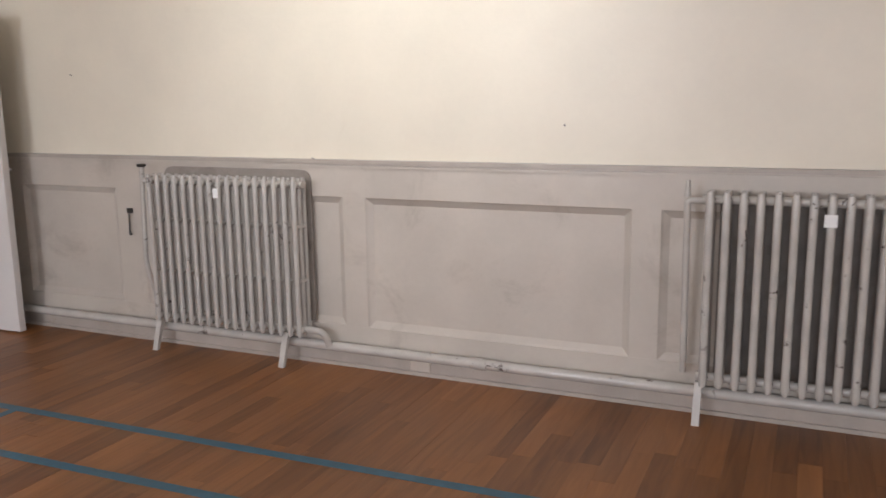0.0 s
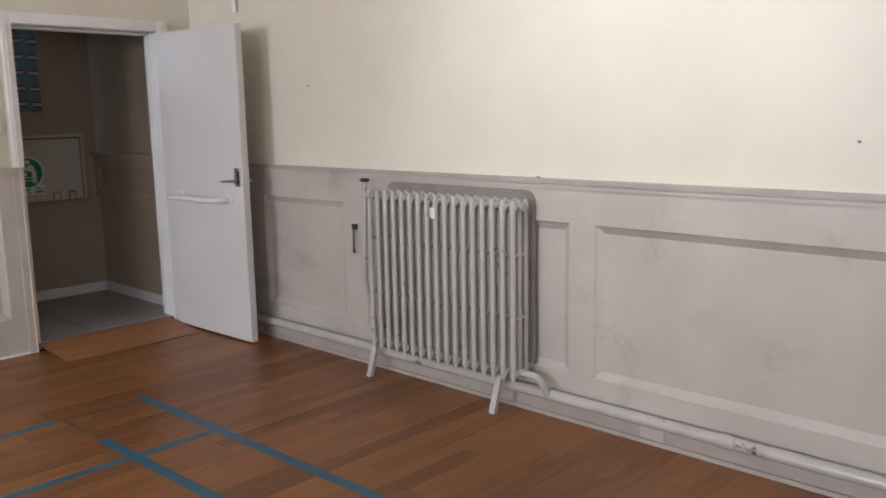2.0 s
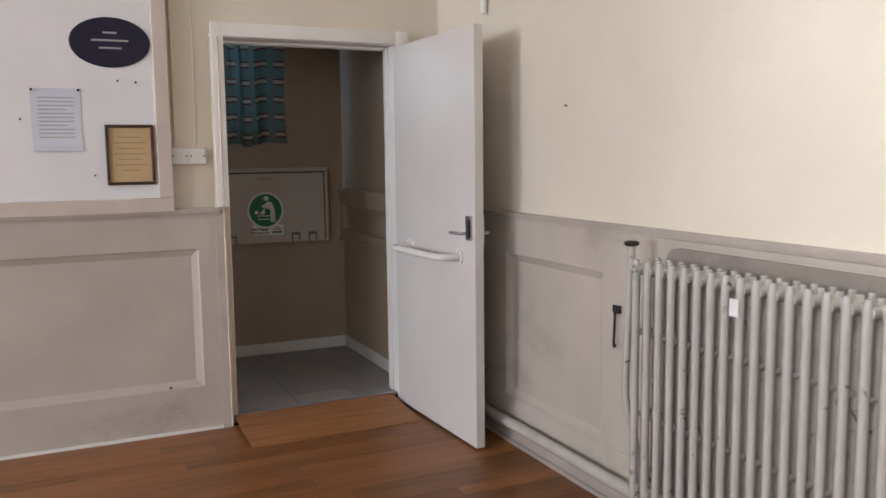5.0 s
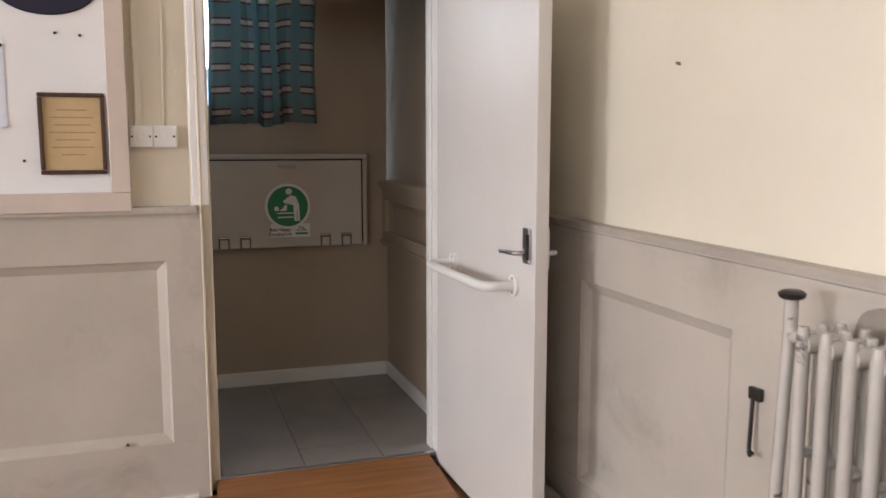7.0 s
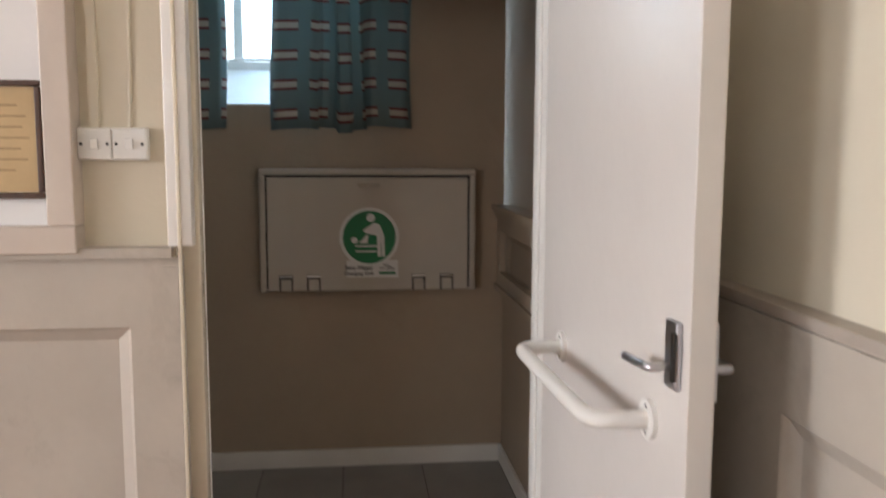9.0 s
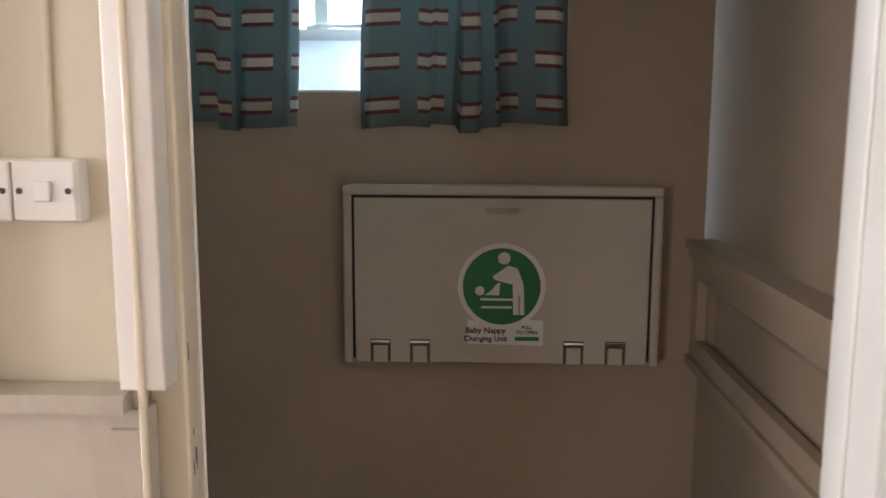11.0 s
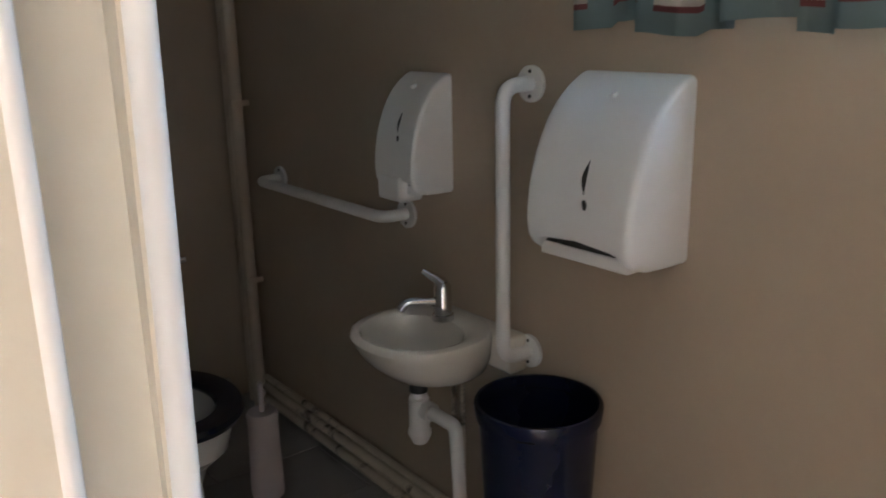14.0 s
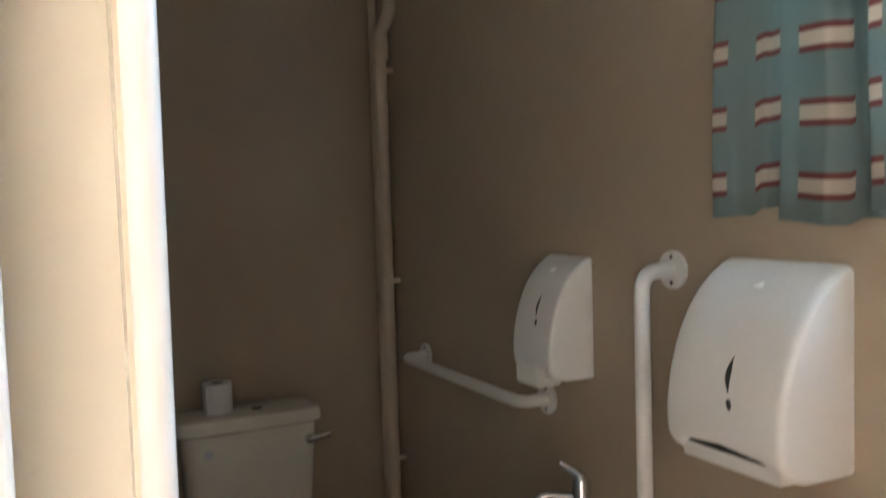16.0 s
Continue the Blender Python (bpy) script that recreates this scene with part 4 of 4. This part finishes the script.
def grab_rail(a, b, off, label, group="white grab rails in the toilet"):
    a, b = Vector(a), Vector(b)
    o = Vector((off, 0, 0))
    g = thing("grab_rail", a, label, "grab rail", group)
    part("bar", a_tube(rounded([a, a + o, b + o, b], 0.06), 0.0165), PLASTIC, g, smooth=True)
    for p in (a, b):
        fl = part("flange", disc(bmesh.new(), p, (1, 0, 0), 0.04, 0.009), PLASTIC, g, smooth=True)
        for s in (-0.027, 0.027):
            part("screw", disc(bmesh.new(), p + Vector((0.009, 0, s)), (1, 0, 0), 0.0045, 0.001, 10), BLACK, fl)
    return g


grab_rail((WC_X, 2.19, 1.338), (WC_X, 2.19, 0.714), 0.088, "white upright grab rail beside the basin")
grab_rail((WC_X, 0.96, 0.967), (WC_X, 1.705, 0.967), 0.085, "white level grab rail near the toilet")

# basin, tap and waste
bx, by, bz = -6.60, 1.985, 0.755
basin = thing("wash_basin", (WC_X, by, 0.62), "small white ceramic wash basin on the wall", "basin")
bm = bmesh.new()
rings = [oval(bx - 0.055, by, 0.622, 0.06, 0.07, 40), oval(bx - 0.045, by, 0.632, 0.10, 0.11, 40, 2.1), oval(bx - 0.03, by, 0.652, 0.13, 0.136, 40, 2.2), oval(bx - 0.015, by, 0.685, 0.151, 0.154, 40, 2.3), oval(bx - 0.004, by, 0.72, 0.163, 0.164, 40, 2.3), oval(bx, by, 0.742, 0.168, 0.168, 40, 2.3), oval(bx, by, bz - 0.002, 0.164, 0.165, 40, 2.3), oval(bx + 0.002, by, bz + 0.003, 0.154, 0.156, 40, 2.3),
         oval(bx + 0.02, by, bz + 0.001, 0.132, 0.142, 40), oval(bx + 0.028, by, bz - 0.008, 0.12, 0.134, 40), oval(bx + 0.03, by, bz - 0.03, 0.112, 0.13, 40), oval(bx + 0.025, by, bz - 0.08, 0.085, 0.10, 40), oval(bx + 0.02, by, bz - 0.105, 0.03, 0.035, 40)]
loft(bm, [[(max(x, WC_X + 0.001), y, z) for x, y, z in r] for r in rings])
part("bowl", bm, CERAMIC, basin, smooth=True)
part("back_ledge", a_box(WC_X + 0.0005, WC_X + 0.06, by - 0.155, by + 0.20, 0.66, bz + 0.001, bevel=0.012), CERAMIC, basin, smooth=True)
tap = thing("basin_tap", (-6.68, 1.968, bz), "chrome lever tap on the basin", "tap")
part("body", a_tube([(-6.68, 1.968, bz - 0.002), (-6.68, 1.968, bz + 0.012), (-6.68, 1.968, bz + 0.014), (-6.68, 1.968, bz + 0.085), (-6.68, 1.968, bz + 0.095)], [0.028, 0.028, 0.023, 0.022, 0.014]), CHROME, tap, smooth=True)
part("spout", a_tube(rounded([(-6.68, 1.968, bz + 0.045), (-6.60, 1.925, bz + 0.05), (-6.585, 1.917, bz + 0.03)], 0.015), 0.012), CHROME, tap, smooth=True)
part("lever", a_tube([(-6.68, 1.968, bz + 0.088), (-6.672, 1.955, bz + 0.102), (-6.650, 1.928, bz + 0.122)], [0.019, 0.012, 0.008]), CHROME, tap, smooth=True)
ty = by - 0.062
waste = thing("bottle_trap", (-6.60, 1.985, 0.45), "white plastic bottle trap and waste pipe under the basin", "waste pipe")
part("tail", a_tube([(-6.63, ty, 0.617), (-6.63, ty, 0.542)], 0.022), PLASTIC, waste, smooth=True)
part("washer", a_tube([(-6.63, ty, 0.587), (-6.63, ty, 0.557)], 0.0245), BLACK, waste, "black rubber washer", smooth=True)
part("bottle", a_tube([(-6.63, ty, 0.544), (-6.63, ty, 0.537), (-6.63, ty, 0.452), (-6.63, ty, 0.447), (-6.63, ty, 0.434), (-6.63, ty, 0.412)], [0.02, 0.027, 0.027, 0.031, 0.031, 0.02]), PLASTIC, waste, smooth=True)
part("outlet", a_tube(rounded([(-6.63, ty, 0.512), (-6.64, ty + 0.138, 0.507), (-6.65, ty + 0.145, 0.2), (-6.65, ty + 0.145, WC_Z)], 0.022), 0.0175), PLASTIC, waste, smooth=True)
part("nut", a_tube([(-6.632, ty + 0.025, 0.512), (-6.634, ty + 0.05, 0.511)], 0.025), PLASTIC, waste, smooth=True)
feed = thing("supply_pipe", (-6.72, 2.03, WC_Z), "thin grey supply pipe with a valve under the basin", "pipe")
part("pipe_length", a_tube([(-6.72, 1.955, WC_Z), (-6.72, 1.955, 0.68)], 0.0075, 10), PIPE, feed, smooth=True)
part("isolating_valve", a_tube([(-6.72, 1.955, 0.38), (-6.72, 1.955, 0.46)], 0.014, 10), CHROME, feed, smooth=True)
part("pipe_length", a_tube([(-6.72, 1.99, WC_Z), (-6.72, 1.99, 0.66)], 0.0075, 10), PIPE, feed, smooth=True)

# bin
b = thing("waste_bin", (-6.645, 2.385, WC_Z), "tall open dark navy plastic waste bin on the floor", "bin")
bm = bmesh.new()
cx, cy, zt = -6.63, 2.36, 0.69
loft(bm, [oval(cx, cy, z, q * 1.05, q * 1.05, 36) for z, q in ((WC_Z, 0.092), (WC_Z + 0.01, 0.096), (0.35, 0.108), (zt - 0.03, 0.122), (zt - 0.03, 0.1195), (0.35, 0.105), (WC_Z + 0.02, 0.090))])
part("body", bm, NAVY, b, smooth=True)
bm = bmesh.new()
loft(bm, [oval(cx, cy, z, q * 1.05, q * 1.05, 36) for z, q in ((zt - 0.034, 0.1225), (zt - 0.034, 0.129), (zt - 0.006, 0.132), (zt, 0.1295), (zt, 0.1225), (zt - 0.02, 0.120))], False, False)
part("rim", bm, NAVY, b, "glossy rolled rim", smooth=True)

# toilet
tx = -6.195
wc = thing("toilet", (tx, 1.15, WC_Z), "white close-coupled toilet with a dark navy seat", "toilet")
px = tx + 0.022
bm = bmesh.new()
loft(bm, [oval(px, cy_, z, rx, ry, 36, p) for z, cy_, rx, ry, p in ((WC_Z, 1.225, 0.10, 0.20, 2.6), (0.10, 1.225, 0.095, 0.19, 2.6), (0.19, 1.235, 0.09, 0.185, 2.4), (0.27, 1.265, 0.115, 0.20, 2.2), (0.34, 1.325, 0.155, 0.225, 2.1), (0.40, 1.315, 0.176, 0.24, 2.1), (0.425, 1.315, 0.178, 0.242, 2.1), (0.43, 1.315, 0.172, 0.236, 2.1), (0.428, 1.325, 0.125, 0.175, 2.0), (0.39, 1.325, 0.115, 0.165, 2.0), (0.30, 1.315, 0.085, 0.12, 2.0), (0.25, 1.295, 0.05, 0.07, 2.0))])
part("pan", bm, CERAMIC, wc, smooth=True)
bm = bmesh.new()
loft(bm, [oval(px, yy, z, rx, ry, 28, 5) for z, yy, rx, ry in ((0.20, 0.88, 0.10, 0.20), (0.34, 0.88, 0.135, 0.23), (0.39, 0.90, 0.145, 0.25), (0.42, 0.95, 0.145, 0.20))])
part("pan_back", bm, CERAMIC, wc, smooth=True)
bm = bmesh.new()
n = 48
rr = []
for ox, oy, zz in ((0.188, 0.23, 0.425), (0.2, 0.242, 0.443), (0.194, 0.236, 0.456), (0.165, 0.208, 0.460), (0.124, 0.170, 0.456), (0.116, 0.163, 0.446), (0.122, 0.168, 0.434)):
    rr.append(oval(px, 1.35, zz, ox, oy, n, 2.1))
loft(bm, rr + [rr[0]], False, False)
bmesh.ops.remove_doubles(bm, verts=bm.verts[:], dist=0.0005)
seat = part("seat", bm, NAVY, wc, "dark navy plastic seat", smooth=True)
for s in (-0.075, 0.075):
    part("hinge", a_box(px + s - 0.022, px + s + 0.022, 1.08, 1.13, 0.43, 0.475, bevel=0.008), NAVY, seat, smooth=True)
part("hinge_bar", a_tube([(px - 0.09, 1.105, 0.462), (px + 0.09, 1.105, 0.462)], 0.008, 10), NAVY, seat, smooth=True)
CY = 0.715
cis = bmesh.new()
loft(cis, [oval(tx, CY, z, rx, ry, 40, 7) for z, rx, ry in ((0.395, 0.19, 0.075), (0.415, 0.2, 0.084), (0.57, 0.215, 0.09), (0.755, 0.226, 0.094))])
cistern = part("cistern", cis, CERAMIC, wc, smooth=True)
bm = bmesh.new()
loft(bm, [oval(tx, CY + 0.003, z, rx, ry, 40, 7) for z, rx, ry in ((0.756, 0.236, 0.101), (0.763, 0.244, 0.108), (0.79, 0.244, 0.108), (0.805, 0.236, 0.102), (0.81, 0.219, 0.085))])
part("cistern_lid", bm, CERAMIC, cistern, smooth=True)
part("lid_button", disc(bmesh.new(), (tx - 0.035, CY + 0.02, 0.81), (0, 0, 1), 0.018, 0.003), BLACK, cistern)
part("overflow_plug", disc(bmesh.new(), (tx + 0.145, CY + 0.091, 0.695), (0, 1, 0), 0.015, 0.004), STEEL, cistern)
bm = bmesh.new()
tube(bm, [(tx - 0.19, CY + 0.088, 0.702), (tx - 0.19, CY + 0.117, 0.702)], 0.015, 12)
tube(bm, [(tx - 0.18, CY + 0.118, 0.70), (tx - 0.215, CY + 0.122, 0.705), (tx - 0.255, CY + 0.125, 0.714)], [0.012, 0.011, 0.012], 10)
part("flush_lever", bm, CHROME, cistern, "chrome flush lever", smooth=True)
roll = thing("toilet_roll", (tx + 0.09, CY, 0.81), "white toilet roll standing on the cistern lid", "toilet roll")
bm = bmesh.new()
loft(bm, [oval(tx + 0.09, CY, z, q, q, 28) for z, q in ((0.8105, 0.048), (0.91, 0.048), (0.91, 0.02), (0.83, 0.02))])
part("paper", bm, PAPER, roll, smooth=True)
# black plug that paints the shade inside the roll's hole
part("hole_shade", a_tube([(tx + 0.09, CY, 0.895), (tx + 0.09, CY, 0.9095)], 0.0199, 20), BLACK, roll)
bm = a_box(tx + 0.13, tx + 0.137, CY - 0.01, CY + 0.05, 0.81, 0.902, bevel=0.002)
part("loose_sheet", bm, PAPER, roll)

# toilet brush
brush = thing("toilet_brush", (-6.50, 1.31, WC_Z), "pale pink toilet brush holder on the floor", "toilet brush")
bm = bmesh.new()
loft(bm, [oval(-6.465, 1.32, z, q, q, 28) for z, q in ((WC_Z, 0.05), (WC_Z + 0.02, 0.052), (0.28, 0.046), (0.315, 0.049), (0.325, 0.044))])
part("holder", bm, PINK, brush, smooth=True)
part("brush_handle", a_tube([(-6.465, 1.32, 0.30), (-6.465, 1.32, 0.42)], 0.008, 10), PINK, brush, smooth=True)

# pipes in the corner and along the wall
cp = thing("soil_pipe", (-6.70, 0.73, WC_Z), "tan painted pipes rising in the corner", "pipe")
part("pipe_length", a_tube(rounded([(-6.725, 0.735, WC_Z), (-6.725, 0.735, 2.09), (-6.755, 0.77, 2.16), (-6.755, 0.77, WC_TOP)], 0.03), 0.024), PIPE_TAN, cp, smooth=True)
part("pipe_length", a_tube([(-6.735, 0.655, WC_Z), (-6.735, 0.655, WC_TOP)], 0.016), PIPE_TAN, cp, smooth=True)
part("pipe_socket", a_tube([(-6.725, 0.735, 2.0), (-6.725, 0.735, 2.09)], 0.032), PIPE_TAN, cp, smooth=True)
for z in (0.55, 1.2, 1.95):
    part("pipe_clip", a_box(-6.765, -6.70, 0.757, 0.764, z, z + 0.02), PIPE_TAN, cp)
for z, r_, y1 in ((0.085, 0.018, 2.0), (0.135, 0.018, 2.05), (0.175, 0.011, 2.02)):
    lp = tagged(part("low_pipe", a_tube([(WC_X + 0.03, 0.77, z), (WC_X + 0.03, y1, z)], r_, 10), PIPE, smooth=True), "flaking painted pipe low along the toilet wall", "pipe", "low pipes on the toilet wall")

# ---------------------------------------------------------------- floors
SHIFT = Vector((0, 0, 0))
structure("floor_base", a_box(-5.592, 7.0, -5.0, PNY, -0.05, -0.004), PLANK_GAP, "dark gaps under the hall floor boards", "floor")
floor = tagged(new("floor"), "orange-brown varnished narrow wooden floor boards, worn", "floor", kind="structure")
PW = 0.088
rest = bmesh.new()
rnd = random.Random(5)
made = {}
count = 0
col = 0
x = WX
while x < 6.98:
    y = -5.0 + rnd.random() * 0.8
    cuts = [-5.0, y]
    while cuts[-1] < NY - 0.25:
        cuts.append(min(NY, cuts[-1] + rnd.choice((0.6, 0.75, 0.9, 1.05, 1.2))))
    cuts[-1] = NY
    for a, b_ in zip(cuts, cuts[1:]):
        near = x < 0.2 and b_ > 2.2 and count < 290
        g = 0.0006
        if near:
            key = round(b_ - a, 3)
            if key not in made:
                bm = bmesh.new()
                box(bm, 0, PW - g, 0, key - g, -0.004, 0.0)
                ob = part("board", bm, PLANK, floor)
                made[key] = ob.data
            else:
                ob = new("board", made[key])
                ob.parent = floor
            ob.location = (x, a, rnd.uniform(-0.0004, 0.0004))
            count += 1
        else:
            box(rest, x, x + PW - g, a, b_ - g, -0.004, rnd.uniform(-0.0004, 0.0004))
    x += PW
tagged(part("boards", rest, PLANK, floor), kind="stuff")


def strip(name, a, b, w, mat, label, z=0.0012):
    a, b = Vector((*a, 0)), Vector((*b, 0))
    d = (b - a).normalized()
    s = Vector((-d.y, d.x, 0)) * w / 2
    bm = bmesh.new()
    n = 24
    rings = []
    for i in range(n + 1):
        p = a.lerp(b, i / n)
        k = 1 + 0.06 * math.sin(i * 2.7 + a.x)
        rings.append([(*(p + s * k).xy, z), (*(p - s * k).xy, z), (*(p - s * k).xy, 0.0005), (*(p + s * k).xy, 0.0005)])
    loft(bm, rings)
    return tagged(part(name, bm, mat), label, "floor tape", "court markings", kind="")


strip("floor_tape", (-4.26, 3.10), (0.9, 3.215), 0.05, TAPE, "blue tape court line on the boards")
strip("floor_tape", (-3.84, 2.71), (0.9, 2.84), 0.05, TAPE, "blue tape court line on the boards", 0.0014)
strip("floor_tape", (-3.555, 3.09), (-3.565, 0.6), 0.045, TAPE, "blue tape court line crossing the boards", 0.0018)
strip("floor_tape", (-4.225, 2.66), (-4.225, 0.6), 0.045, TAPE, "worn blue tape court line on the boards")
strip("tape_residue", (-4.222, 3.06), (-4.225, 2.68), 0.035, FADED, "dark worn trace of removed floor tape", 0.0008)
strip("tape_residue", (-4.20, 2.70), (-3.86, 2.712), 0.03, FADED, "dark worn trace of removed floor tape", 0.0009)

# ramp at the threshold
ramp = thing("threshold_ramp", (-5.3, 3.55, 0), "thin brown wooden ramp up to the toilet threshold", "ramp")
bm = bmesh.new()
loft(bm, [[(-5.17, y, 0.001), (-5.17, y, 0.004), (-5.592, y, WC_Z + 0.001), (-5.592, y, WC_Z - 0.006)] for y in (DY0 + 0.015, DY1 - 0.035)])
part("board", bm, RAMP, ramp)
part("threshold_strip", a_box(-5.616, -5.593, DY0 + 0.001, DY1 - 0.001, WC_Z - 0.01, WC_Z + 0.004, bevel=0.002), STEEL, ramp, "worn metal threshold strip")
SHIFT = Vector((-0.093, -0.02, 0))
structure("floor_toilet_base", a_box(WC_X, -5.503, WC_S, WC_N, -0.05, WC_Z - 0.003), GROUT, "dark grout between toilet floor tiles", "floor")
tiles = tagged(new("floor_toilet"), "dull grey toilet floor tiles with dark joints", "floor", kind="structure")
tw, tl, g = 0.333, 0.61, 0.004
ys = [3.485 + tw * k for k in range(-9, 3)]
for row, y0 in enumerate(ys):
    shift = (0.0, 0.62, 0.25)[row % 3]
    xs = [-8.23 + shift + 1.245 * k for k in range(4)]
    for x0, x1 in zip(xs, xs[1:]):
        if x1 < WC_X or x0 > -5.53:
            continue
        a0, a1 = max(x0, WC_X) + g / 2, min(x1, -5.524) - g / 2
        b0, b1 = max(y0, WC_S) + g / 2, min(y0 + tw, WC_N) - g / 2
        if a1 - a0 > 0.02 and b1 - b0 > 0.02:
            if a1 > WC_E and (b0 > D1 or b1 < D0):
                a1 = WC_E - 0.005
            part("tile", a_box(a0, a1, b0, b1, WC_Z - 0.003, WC_Z), TILE, tiles)
